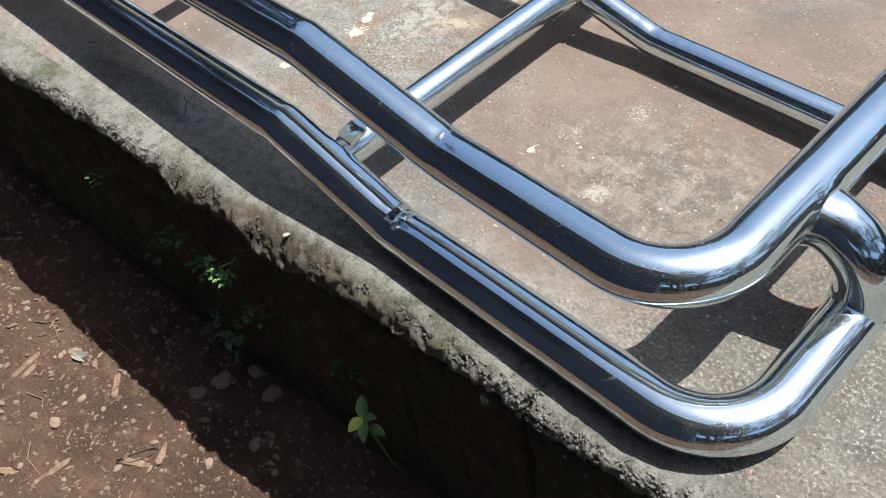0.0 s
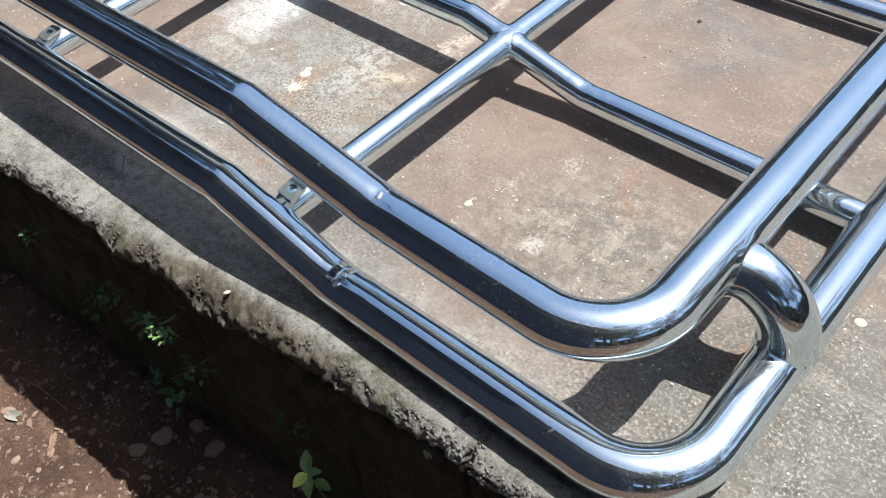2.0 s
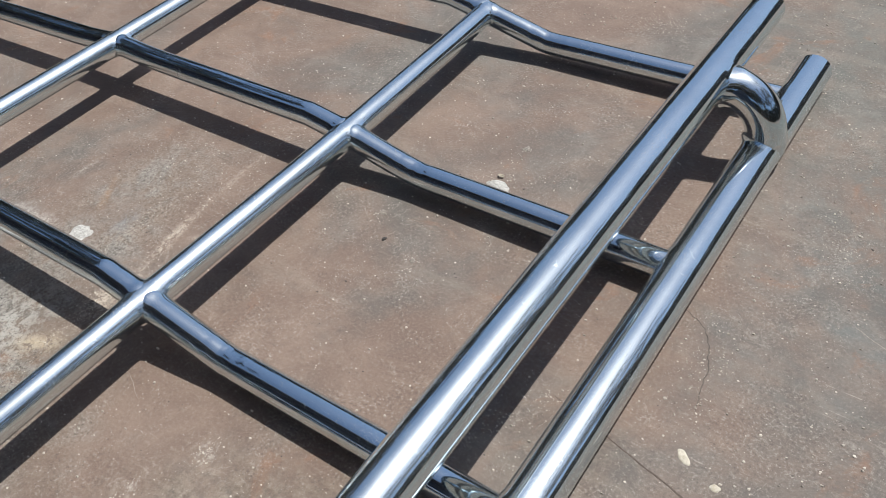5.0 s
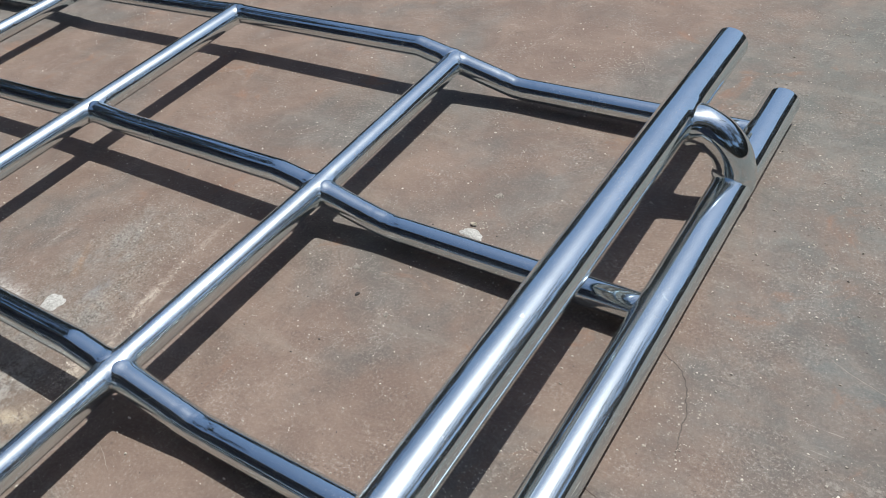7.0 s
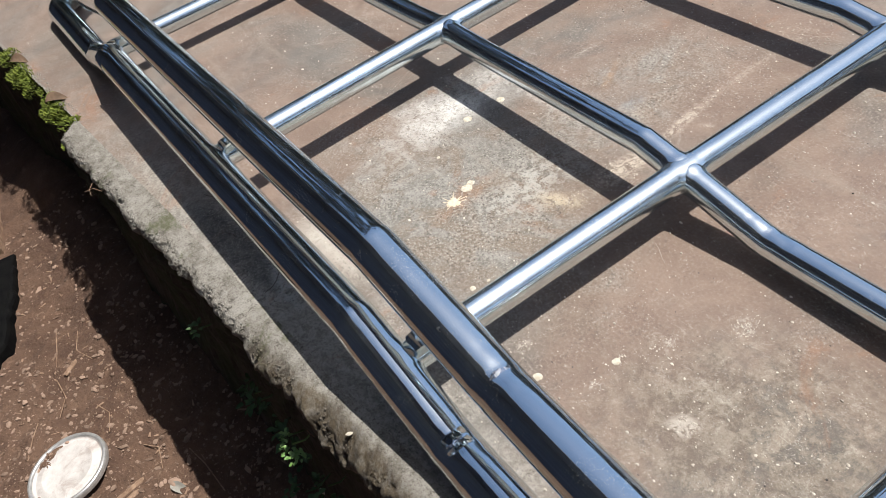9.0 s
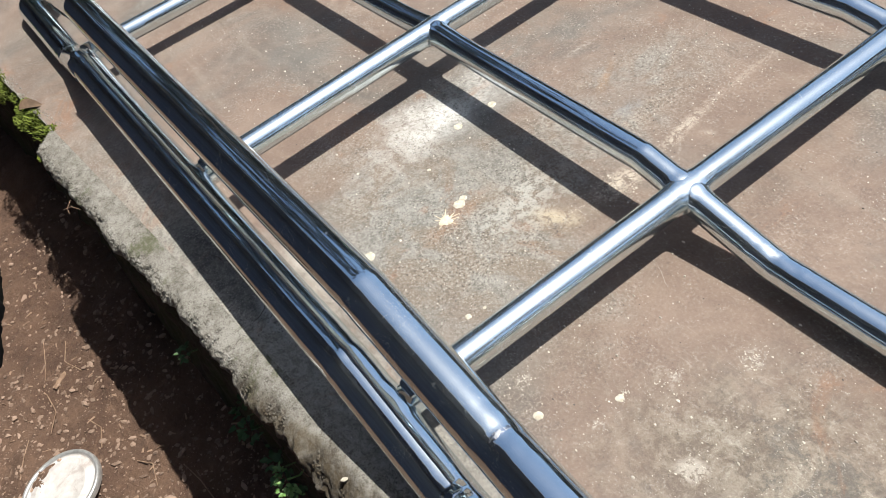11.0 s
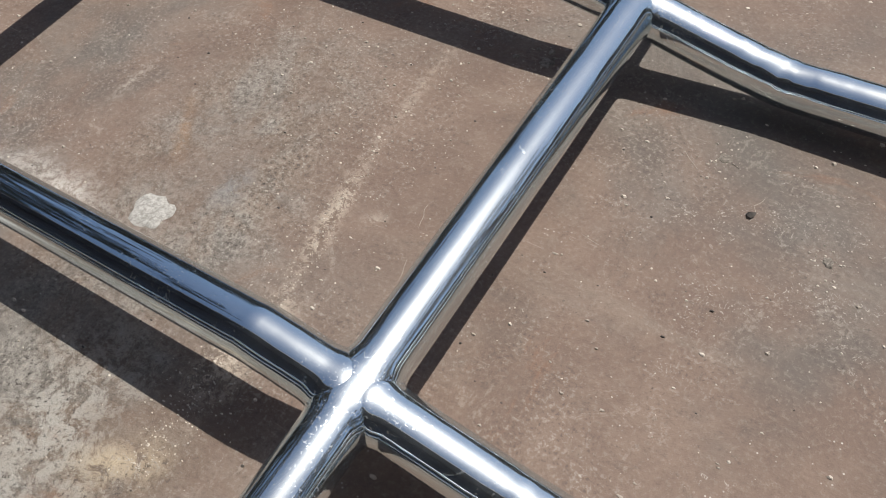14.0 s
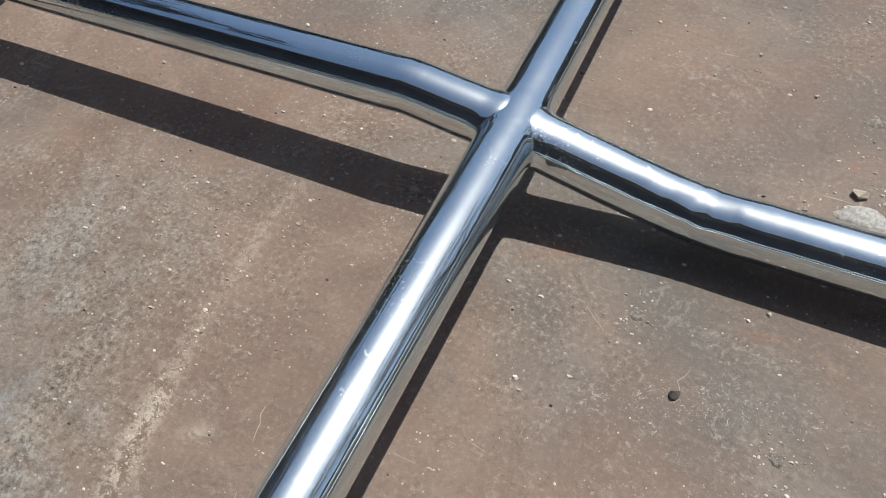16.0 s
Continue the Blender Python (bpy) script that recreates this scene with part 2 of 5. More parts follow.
    c = m.mix(m.ramp(streak, 0.56, 0.70, 0.0, 0.26), c, (0.27, 0.232, 0.19))
    run = m.spot((-1.020, 0.705, 0), 0.008, 0.016, (8.0, 1.8, 1), 103)
    c = m.mix(m.math("MULTIPLY", run, m.ramp(small, 0.35, 0.6, 0.15, 0.55)), c, (0.255, 0.140, 0.080))
    trail = m.spot((-1.12, 1.105, 0), 0.004, 0.016, (1.0, 5.0, 1), 36)
    c = m.mix(m.math("MULTIPLY", trail, m.ramp(small, 0.35, 0.6, 0.2, 0.7)), c, (0.27, 0.155, 0.08))
    rust = m.ramp(m.noise(4.6, 6, 0.72, distort=1.2), 0.57, 0.69, 0.0, 0.48)
    c = m.mix(rust, c, (0.235, 0.118, 0.068))
    c = m.mix(m.ramp(small, 0.57, 0.66, 0.0, 0.17), c, (0.30, 0.255, 0.215))
    c = m.mix(m.ramp(small, 0.42, 0.32, 0.0, 0.26), c, (0.090, 0.070, 0.057))
    scab = m.math("MULTIPLY", m.ramp(m.noise(11, 8, 0.80, distort=1.2), 0.575, 0.61), m.ramp(m.noise(150, 4, 0.7), 0.46, 0.56))
    c = m.mix(m.math("MULTIPLY", scab, 0.22), c, (0.46, 0.42, 0.36))
    worn = m.math("MULTIPLY", m.ramp(m.noise(15, 8, 0.80, distort=1.0), 0.575, 0.62), m.ramp(m.noise(120, 4, 0.7), 0.40, 0.55))
    c = m.mix(m.math("MULTIPLY", worn, 0.32), c, (0.075, 0.062, 0.052))
    pit = m.math("MULTIPLY", m.ramp(m.noise(125, 6, 0.75), 0.62, 0.67), m.ramp(clump, 0.42, 0.55, 0.25, 1.0))
    c = m.mix(m.math("MULTIPLY", pit, 0.75), c, (0.050, 0.041, 0.034))
    scratch = m.ramp(m.noise(26, 4, 0.6, (0.25, 9.0, 1, 62)), 0.66, 0.70, 0.0, 0.5)
    c = m.mix(m.math("MULTIPLY", scratch, m.ramp(mid, 0.5, 0.6)), c, (0.48, 0.43, 0.37))
    fleck = m.math("MULTIPLY", m.ramp(m.noise(180, 3, 0.8, distort=2.0), 0.585, 0.63), m.ramp(m.noise(5.0, 6, 0.78, distort=0.6), 0.53, 0.63))
    c = m.mix(m.math("MULTIPLY", fleck, 0.9), c, (0.42, 0.385, 0.34))
    # sandy aggregate shows more on scoured ground
    shows = m.math("ADD", m.ramp(clump, 0.48, 0.59, 0.17, 0.46), m.math("MULTIPLY", m.math("MULTIPLY", m.math("ADD", m.math("ADD", bay, m.math("ADD", rim, m.math("MULTIPLY", lane, 0.6))), corner), m.ramp(clump, 0.40, 0.56, 0.45, 1.0)), 0.55))
    c = m.mix(m.math("MULTIPLY", m.ramp(grain, 0.53, 0.60), shows), c, (0.345, 0.318, 0.278))
    c = m.mix(m.math("MULTIPLY", m.ramp(grain, 0.46, 0.38), shows), c, (0.055, 0.046, 0.040))
    c = m.mix(m.math("MULTIPLY", m.ramp(speck, 0.15, 0.06, 0.0, 0.7), m.ramp(m.noise(17, 4, 0.7), 0.52, 0.62)), c, (0.60, 0.57, 0.52))
    nrm = m.bump(mid, 0.35, 0.010)
    nrm = m.bump(small, 0.25, 0.003, nrm)
    nrm = m.bump(crisp, 0.42, 0.0024, m.bump(m.noise(92, 5, 0.7, distort=0.5), 0.25, 0.0016, nrm))
    scoured = m.math("MULTIPLY", m.math("ADD", m.math("ADD", m.math("ADD", bay, sandy), rim), m.math("ADD", lane, strip)), m.mix(0.5, sand, crisp))
    nrm = m.bump(scoured, 0.7, 0.004, nrm)
    return m.done(c, m.ramp(mid, 0.3, 0.7, 0.70, 0.92), m.bump(grain, 0.35, 0.0012, nrm))


def lip_material():
    m = Mat("broken_concrete_edge", 0.93)
    mid = m.noise(15, 7, 0.75, distort=0.6)
    sand = m.noise(60, 8, 0.82)
    grain = m.noise(330, 5, 0.8)
    c = m.mix(m.ramp(mid, 0.36, 0.64), (0.172, 0.156, 0.131), (0.306, 0.286, 0.254))
    c = m.mix(m.ramp(sand, 0.54, 0.60, 0, 0.55), c, (0.34, 0.325, 0.30))
    c = m.mix(m.ramp(sand, 0.47, 0.40, 0, 0.75), c, (0.070, 0.058, 0.047))
    c = m.mix(m.ramp(grain, 0.54, 0.62, 0, 0.5), c, (0.37, 0.355, 0.325))
    c = m.mix(m.ramp(grain, 0.46, 0.38, 0, 0.7), c, (0.06, 0.05, 0.042))
    moss = m.math("MULTIPLY", m.ramp(m.noise(5.0, 6, 0.74), 0.54, 0.63), m.ramp(sand, 0.42, 0.50))
    c = m.mix(m.math("MULTIPLY", moss, 0.8), c, (0.070, 0.075, 0.028))
    damp = m.spot((-0.72, 0.308, -0.02), 0.13, 0.20, (1.75, 0.26, 1), 8)
    c = m.mix(m.math("MULTIPLY", damp, m.ramp(sand, 0.42, 0.60, 0.97, 0.60)), c, m.mix(m.ramp(mid, 0.4, 0.6), (0.062, 0.044, 0.026), (0.112, 0.085, 0.052)))
    nrm = m.bump(mid, 0.4, 0.010)
    return m.done(c, 0.93, m.bump(grain, 0.5, 0.0014, m.bump(sand, 0.9, 0.006, nrm)))


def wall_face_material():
    m = Mat("shade_darkened_wall", 0.9)
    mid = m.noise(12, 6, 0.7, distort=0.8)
    # base tones taken down to carry the shade below the slab; moss goes over them
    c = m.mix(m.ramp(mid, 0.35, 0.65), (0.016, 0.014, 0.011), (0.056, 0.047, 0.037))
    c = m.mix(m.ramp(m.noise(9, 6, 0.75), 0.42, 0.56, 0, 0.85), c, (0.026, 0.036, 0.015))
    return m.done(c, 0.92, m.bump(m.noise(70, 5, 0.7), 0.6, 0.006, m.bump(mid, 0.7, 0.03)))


def dirt_material():
    m = Mat("dry_red_soil", 0.95)
    mid = m.noise(6, 6, 0.65, distort=0.3)
    grain = m.noise(110, 5, 0.75)
    c = m.mix(m.ramp(mid, 0.33, 0.68), (0.070, 0.037, 0.024), (0.128, 0.074, 0.048))
    c = m.mix(m.ramp(m.noise(24, 5, 0.7), 0.55, 0.7, 0, 0.6), c, (0.20, 0.122, 0.080))
    c = m.mix(m.ramp(grain, 0.46, 0.3, 0, 0.7), c, (0.05, 0.03, 0.02))
    c = m.mix(m.ramp(grain, 0.55, 0.72, 0, 0.5), c, (0.21, 0.145, 0.10))
    return m.done(c, 0.96, m.bump(grain, 0.8, 0.005, m.bump(m.noise(38, 6, 0.7), 0.8, 0.014, m.bump(mid, 0.5, 0.03))))


def plain_material(name, a, b, scale=40, rough=0.8, bump=0.3, metal=0.0, island=False):
    m = Mat(name, rough, metal)
    c = m.mix(m.ramp(m.noise(scale, 5, 0.65), 0.33, 0.67), a, b)
    if island:
        c = m.mix(m.math("MULTIPLY", m.geo.outputs["Random Per Island"], 0.75), c, tuple(min(1.0, 1.9 * v) for v in b))
    return m.done(c, rough, m.bump(m.noise(scale * 5, 4, 0.7), bump, 0.002))


STEEL, PLATE = chrome_material(), chrome_material("polished_plate", False)
WELD, CONCRETE, LIP = weld_material(), concrete_material(), lip_material()
FACE, SOIL = wall_face_material(), dirt_material()
BURNT = plain_material("burnt_weld", (0.10, 0.085, 0.075), (0.26, 0.24, 0.225), 160, 0.45, 0.6, 0.8)
GRIT = plain_material("pale_grit", (0.22, 0.19, 0.155), (0.40, 0.36, 0.31), 60, 0.9, 0.4, island=True)
STONE = plain_material("soil_pebbles", (0.105, 0.064, 0.044), (0.188, 0.130, 0.097), 50, 0.95, 0.6, island=True)
SPOT = plain_material("pale_lime_spot", (0.40, 0.35, 0.27), (0.58, 0.54, 0.45), 140, 0.9, 0.6)
WOOD = plain_material("weathered_wood_chip", (0.16, 0.095, 0.06), (0.30, 0.20, 0.135), 60, 0.85, 0.5)
LEAF = plain_material("fresh_green_leaf", (0.105, 0.20, 0.055), (0.17, 0.29, 0.085), 30, 0.5, 0.15)
LEAF_PALE = plain_material("yellowed_leaf", (0.50, 0.60, 0.08), (0.62, 0.70, 0.13), 30, 0.5, 0.15)
WEED = plain_material("dark_weed", (0.034, 0.074, 0.024), (0.060, 0.115, 0.037), 30, 0.6, 0.15)
MOSS = plain_material("bright_moss", (0.045, 0.064, 0.010), (0.125, 0.155, 0.022), 28, 0.95, 0.4, island=True)


def tin_material():
    m = Mat("scuffed_white_tin", 0.6)
    c = m.mix(m.ramp(m.noise(30, 6, 0.7), 0.35, 0.65), (0.43, 0.40, 0.38), (0.54, 0.51, 0.49))
    c = m.mix(m.ramp(m.noise(16, 6, 0.75, distort=0.8), 0.52, 0.64, 0.0, 0.4), c, (0.24, 0.17, 0.14))
    return m.done(c, 0.6, m.bump(m.noise(120, 4), 0.3, 0.001))


TIN = tin_material()
TIN_RIM = plain_material("bare_tin_rim", (0.42, 0.41, 0.40), (0.58, 0.57, 0.56), 80, 0.35, 0.1, 0.6)
CRACK = plain_material("dirt_filled_crack", (0.06, 0.05, 0.042), (0.11, 0.092, 0.078), 90, 0.95, 0.6)
DARK = plain_material("shaded_house_paint", (0.042, 0.058, 0.098), (0.060, 0.082, 0.130), 3, 0.8, 0.1)
ROOFING = plain_material("old_roof_sheet", (0.06, 0.05, 0.048), (0.10, 0.085, 0.08), 6, 0.7, 0.2)
BARK = plain_material("grey_bark", (0.07, 0.055, 0.045), (0.14, 0.115, 0.095), 12, 0.9, 0.6)
FAR_LEAVES = plain_material("distant_foliage", (0.014, 0.019, 0.013), (0.034, 0.042, 0.028), 2.2, 0.8, 0.6)

# ---------------------------------------------------------------- mesh helpers


def mesh_object(name, verts, faces, material, smooth=False, parent=None, label="", category="", group="", kind=""):
    me = bpy.data.meshes.new(name)
    me.from_pydata([tuple(v) for v in verts], [], [tuple(f) for f in faces])
    me.materials.append(material)
    if smooth:
        me.polygons.foreach_set("use_smooth", [True] * len(me.polygons))
    me.update()
    ob = new(name, me)
    if parent is not None:
        ob.parent = parent
    return tagged(ob, label, category, group, kind)


def part(name, bm, material, parent, label="", smooth=False):
    me = bpy.data.meshes.new(name)
    bm.to_mesh(me)
    bm.free()
    me.materials.append(material)
    if smooth:
        me.polygons.foreach_set("use_smooth", [True] * len(me.polygons))
    ob = new(name, me)
    ob.parent = parent
    return tagged(ob, label)


def fbm(x, y, z, scale, octaves=4):
    return noise.fractal(Vector((x * scale, y * scale, z * scale)), 1.0, 2.0, octaves)


def uneven(lo, dense_lo, dense_hi, hi, step):
    """Coordinates that are close together in the middle and spread out towards both ends."""
    mid = list(np.arange(dense_lo, dense_hi + step * 0.5, step))
    out, s, v = [], step, mid[-1]
    while v < hi:
        s *= 1.6
        v = min(hi, v + s)
        out.append(v)
    pre, s, v = [], step, mid[0]
    while v > lo:
        s *= 1.6
        v = max(lo, v - s)
        pre.append(v)
    return pre[::-1] + mid + out


def grid_faces(rows, cols, first=0):
    return [(first + i * cols + j, first + i * cols + j + 1, first + (i + 1) * cols + j + 1, first + (i + 1) * cols + j) for i in range(rows - 1) for j in range(cols - 1)]


# ---------------------------------------------------------------- ground, slab and foundation
SOIL_Z = -0.565
EDGE_TURN = math.atan(0.142)          # the slab's edge runs a little askew
EDGE_X, EDGE_Y = -0.70, 0.313


def edge_point(u, v):
    """Plan place u metres along the slab's edge and v metres in from it."""
    c, s = math.cos(EDGE_TURN), math.sin(EDGE_TURN)
    return EDGE_X + u * c - v * s, EDGE_Y + u * s + v * c


def soil_height(x, y):
    u = (x - EDGE_X) * math.cos(EDGE_TURN) + (y - EDGE_Y) * math.sin(EDGE_TURN)
    v = -(x - EDGE_X) * math.sin(EDGE_TURN) + (y - EDGE_Y) * math.cos(EDGE_TURN)
    near = max(0.0, 1.0 - max(abs(u + 0.6) - 2.2, abs(v + 0.4) - 1.2, 0.0) / 3.0)
    bank = 0.05 * math.exp(-((v + 0.02) / 0.10) ** 2)
    rise = 0.045 * max(0.0, min(1.6, -1.1 - x))
    return SOIL_Z + near * (rise + 0.018 * fbm(x, y, 0.0, 3.0) + 0.009 * fbm(x, y, 3.0, 14.0) + 0.004 * fbm(x, y, 7.0, 45.0) + bank)


def build_soil():
    xs = uneven(-300, -2.6, 0.3, 300, 0.011)
    ys = uneven(-300, -0.65, 0.42, 300, 0.011)
    verts = [(x, y, soil_height(x, y)) for y in ys for x in xs]
    mesh_object("ground", verts, grid_faces(len(ys), len(xs)), SOIL, True, label="dry reddish-brown soil strewn with grit and chips", category="ground", kind="structure")


def lip_noise(u):
    n = 0.008 * fbm(u, 1.7, 0, 3.1) + 0.005 * fbm(u, 5.1, 0, 16.0) + 0.003 * fbm(u, 9.3, 0, 60.0)
    step = -0.006 * max(0.0, 1.0 - (u - 0.405) / 0.30) if u > 0.405 else 0.020 * math.exp(-((u - 0.398) / 0.007) ** 2)
    notch = 0.055 * min(1.0, max(0.0, (-1.20 - u) / 0.04)) * min(1.0, max(0.0, (u + 2.2) / 0.4))
    return n + step + notch


def crumbled(u):
    """How far the lip has crumbled to a slope here, 0 to 1."""
    def ease(x):
        x = min(1.0, max(0.0, x))
        return x * x * (3 - 2 * x)
    return ease((u + 0.33) / 0.10) * (1.0 - ease((u - 0.20) / 0.15)) * (0.8 + 0.5 * fbm(u, 3.3, 1.0, 9.0)) if -0.4 < u < 0.4 else 0.0


def build_slab():
    us = uneven(-40, -2.7, 1.2, 40, 0.0042)
    cols = len(us)
    # across: from the sheet inwards, over the worn lip, down the face
    inner = [25.0, 14.0, 8.0, 4.5, 2.6, 1.5, 0.9, 0.5, 0.30, 0.20, 0.14, 0.105, 0.085, 0.072, 0.060]
    verts = []
    for v in inner:
        for u in us:
            x, y = edge_point(u, v)
            verts.append((x, y, 0.0))
    top_rows = len(inner)
    top = grid_faces(top_rows, cols)
    mesh_object("floor_slab", verts, top, CONCRETE, True, label="worn brown and grey concrete yard slab", category="slab", kind="structure")
    lip = [(0.0601, -0.0005), (0.050, 0.0), (0.040, 0.0), (0.031, 0.0), (0.024, 0.0), (0.019, -0.0003), (0.0145, -0.0008), (0.0105, -0.0016), (0.007, -0.003), (0.004, -0.0055), (0.0015, -0.009), (0.0, -0.0135), (-0.001, -0.019), (0.001, -0.025), (0.004, -0.031)]
    rnd = random.Random(5)
    verts = []
    for k, (v, z) in enumerate(lip):
        w = min(1.0, k / 7.0)
        for u in us:
            near = abs(u) < 4
            rough = lip_noise(u) if near else 0.0
            chip = abs(fbm(u, v * 2, z * 2 + 9, 30.0)) if near else 0.0
            dz = w * (0.0030 * fbm(u, v, z, 24.0) + 0.0030 * fbm(u, v, z, 80.0) + 0.0010 * rnd.uniform(-1, 1) - 0.012 * w * max(0.0, chip - 0.24)) if near else 0.0
            x, y = edge_point(u + (w * 0.0014 * rnd.uniform(-1, 1) if near else 0.0), v + w * rough + w * w * (0.009 * chip + 0.004 * fbm(u, v, z + 2, 85.0) + 0.0009 * rnd.uniform(-1, 1)))
            slope = crumbled(u) * min(1.0, max(0.0, (0.031 + 0.010 * fbm(u, 7.7, 0, 20.0) - v) / 0.034))
            verts.append((x + 0.001 * slope, y - 0.007 * slope, z + min(dz, 0.0022) + 0.0004 - slope * (0.027 - 0.008 * fbm(u, v, 5.0, 40.0) - 0.007 * fbm(u, v, 8.0, 110.0) - 0.003 * rnd.uniform(-1, 1))))
    mesh_object("slab_edge", verts, grid_faces(len(lip), cols), LIP, True, label="crumbling grey concrete lip along the slab", category="slab edge", kind="structure")
    # the wall face, whose colour has the shade under the lip put into it
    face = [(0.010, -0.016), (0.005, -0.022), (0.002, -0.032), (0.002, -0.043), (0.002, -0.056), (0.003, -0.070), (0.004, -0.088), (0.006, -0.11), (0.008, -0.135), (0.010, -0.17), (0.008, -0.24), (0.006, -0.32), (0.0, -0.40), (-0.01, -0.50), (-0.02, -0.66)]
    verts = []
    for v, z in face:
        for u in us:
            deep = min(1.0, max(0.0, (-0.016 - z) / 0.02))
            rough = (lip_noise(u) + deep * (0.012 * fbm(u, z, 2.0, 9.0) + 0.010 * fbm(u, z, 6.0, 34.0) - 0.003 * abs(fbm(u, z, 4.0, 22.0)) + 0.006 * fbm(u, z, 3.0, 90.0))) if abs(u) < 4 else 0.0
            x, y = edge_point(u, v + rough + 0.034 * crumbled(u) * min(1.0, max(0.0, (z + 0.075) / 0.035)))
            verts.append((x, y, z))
    mesh_object("foundation_wall", verts, grid_faces(len(face), cols), FACE, True, label="mossy foundation wall below the slab, coloured darker for its shade", category="wall", kind="structure")


build_soil()
build_slab()

# ---------------------------------------------------------------- house and trees round the yard, known from their reflections


def box(bm, lo, hi):
    m = Matrix.Translation([(a + b) / 2 for a, b in zip(lo, hi)]) @ Matrix.Diagonal((*[b - a for a, b in zip(lo, hi)], 1))
    bmesh.ops.create_cube(bm, size=1.0, matrix=m)


def build_house():
    """The house that the strip of soil belongs to: its eaves end just short of the slab."""
    house = tagged(new("house"), "dark blue-grey painted house with deep eaves", "house", kind="structure")
    bm = bmesh.new()
    box(bm, (-14.0, -2.1, -0.8), (1.6, -1.9, 3.1))
    part("wall", bm, DARK, house)
    bm = bmesh.new()
    box(bm, (-14.3, -3.6, 0), (1.9, -0.36, 0.06))
    for v in bm.verts:
        v.co.z += 2.65 + (-0.36 - v.co.y) * 0.30
    part("roof", bm, DARK, house, "dark blue-grey roof sheet on deep eaves")
    bm = bmesh.new()
    box(bm, (-14.3, -0.358, 2.56), (1.9, -0.330, 2.74))
    part("fascia", bm, ROOFING, house)


def build_tree_belt():
    rnd = random.Random(5)
    verts, faces = [], []
    n = 260
    for i in range(n):
        a = 2 * math.pi * i / n
        dist = 15 + 3 * rnd.random()
        tall = 3.8 + 1.6 * fbm(math.cos(a), math.sin(a), 0, 2.5) + 0.8 * rnd.random() + 0.8 * max(0.0, math.cos(a)) + 3.0 * max(0.0, -math.cos(a)) ** 2
        cx, cy = dist * math.cos(a), dist * math.sin(a)
        for k in range(60):
            z = -0.45 + tall * rnd.random() ** 0.8
            px, py = cx + rnd.uniform(-.8, .8), cy + rnd.uniform(-.8, .8)
            r = rnd.uniform(0.3, 0.75) * (1.15 - 0.5 * (z + .45) / tall)
            b = len(verts)
            for q in range(6):
                w = Vector((rnd.gauss(0, 1), rnd.gauss(0, 1), rnd.gauss(0, 1))).normalized() * r
                verts.append((px + w.x, py + w.y, z + w.z * 0.8))
            faces += [(b, b + 1, b + 2), (b + 2, b + 3, b + 4), (b + 4, b + 5, b), (b + 1, b + 3, b + 5)]
    mesh_object("tree_belt", verts, faces, FAR_LEAVES, label="distant belt of dark green trees round the yard", category="trees", kind="stuff")


def build_tree(x, y, tall, spread, seed):
    """A broad tree: a tapered trunk, limbs, and a crown of many small leaf sprays with gaps between its clumps."""
    rnd = random.Random(seed)
    tree = tagged(new("tree"), "broad dark green leafy tree beside the yard", "tree", "trees beside the yard")
    tree.matrix_world = pose(x, y, -0.02)
    base, verts, faces = Vector((0, 0, 0)), [], []
    tips = [Vector((rnd.uniform(-1, 1) * spread * 0.55, rnd.uniform(-1, 1) * spread * 0.55, tall * rnd.uniform(0.55, 0.85))) for _ in range(9)]
    fork = Vector((rnd.uniform(-.2, .2), rnd.uniform(-.2, .2), tall * 0.32))
    bm = bmesh.new()
    for a, b, r0, r1 in [(base, fork, 0.20, 0.13)] + [(fork, t, 0.085, 0.02) for t in tips]:
        side = (b - a).orthogonal().normalized()
        up = side.cross((b - a).normalized())
        rings = []
        for k in range(7):
            f = k / 6
            c = a.lerp(b, f) + Vector((0, 0, 0.12 * math.sin(math.pi * f)))
            r = r0 + (r1 - r0) * f
            rings.append([bm.verts.new(c + (side * math.cos(q) + up * math.sin(q)) * r) for q in (2 * math.pi * n / 8 for n in range(8))])
        for p, q in zip(rings, rings[1:]):
            for n in range(8):
                bm.faces.new((p[n], p[(n + 1) % 8], q[(n + 1) % 8], q[n]))
    part("trunk", bm, BARK, tree, "grey-brown trunk with spreading limbs", smooth=True)
    for _ in range(70):
        c = rnd.choice(tips) + Vector((rnd.gauss(0, 0.30), rnd.gauss(0, 0.30), rnd.gauss(0, 0.16))) * spread
        size = rnd.uniform(0.25, 0.55)
        for _ in range(70):
            p = c + Vector((rnd.gauss(0, 1), rnd.gauss(0, 1), rnd.gauss(0, 0.6))) * size * 0.6
            u = Vector((rnd.gauss(0, 1), rnd.gauss(0, 1), rnd.gauss(0, 0.5))).normalized() * rnd.uniform(0.09, 0.17)
            w = u.orthogonal().normalized() * u.length * 0.38
            n = len(verts)
            verts += [p - u, p + w, p + u, p - w]
            faces.append((n, n + 1, n + 2, n + 3))
    mesh_object("crown", verts, faces, FAR_LEAVES, parent=tree, label="dense crown of small dark green leaves")


build_house()
build_tree_belt()
for spot in ((3.3, -2.3, 6.2, 2.3, 7), (-8.6, 0.4, 7.6, 3.0, 4), (-9.4, 4.2, 7.8, 3.2, 8), (6.0, -1.9, 7.6, 3.3, 2), (4.4, -4.1, 7.0, 2.8, 3), (3.0, -6.8, 7.4, 3.0, 5), (8.2, -5.6, 8.0, 3.4, 6), (6.6, 6.8, 7.4, 3.3, 9), (9.0, 2.6, 7.8, 3.3, 11)):
    build_tree(*spot)

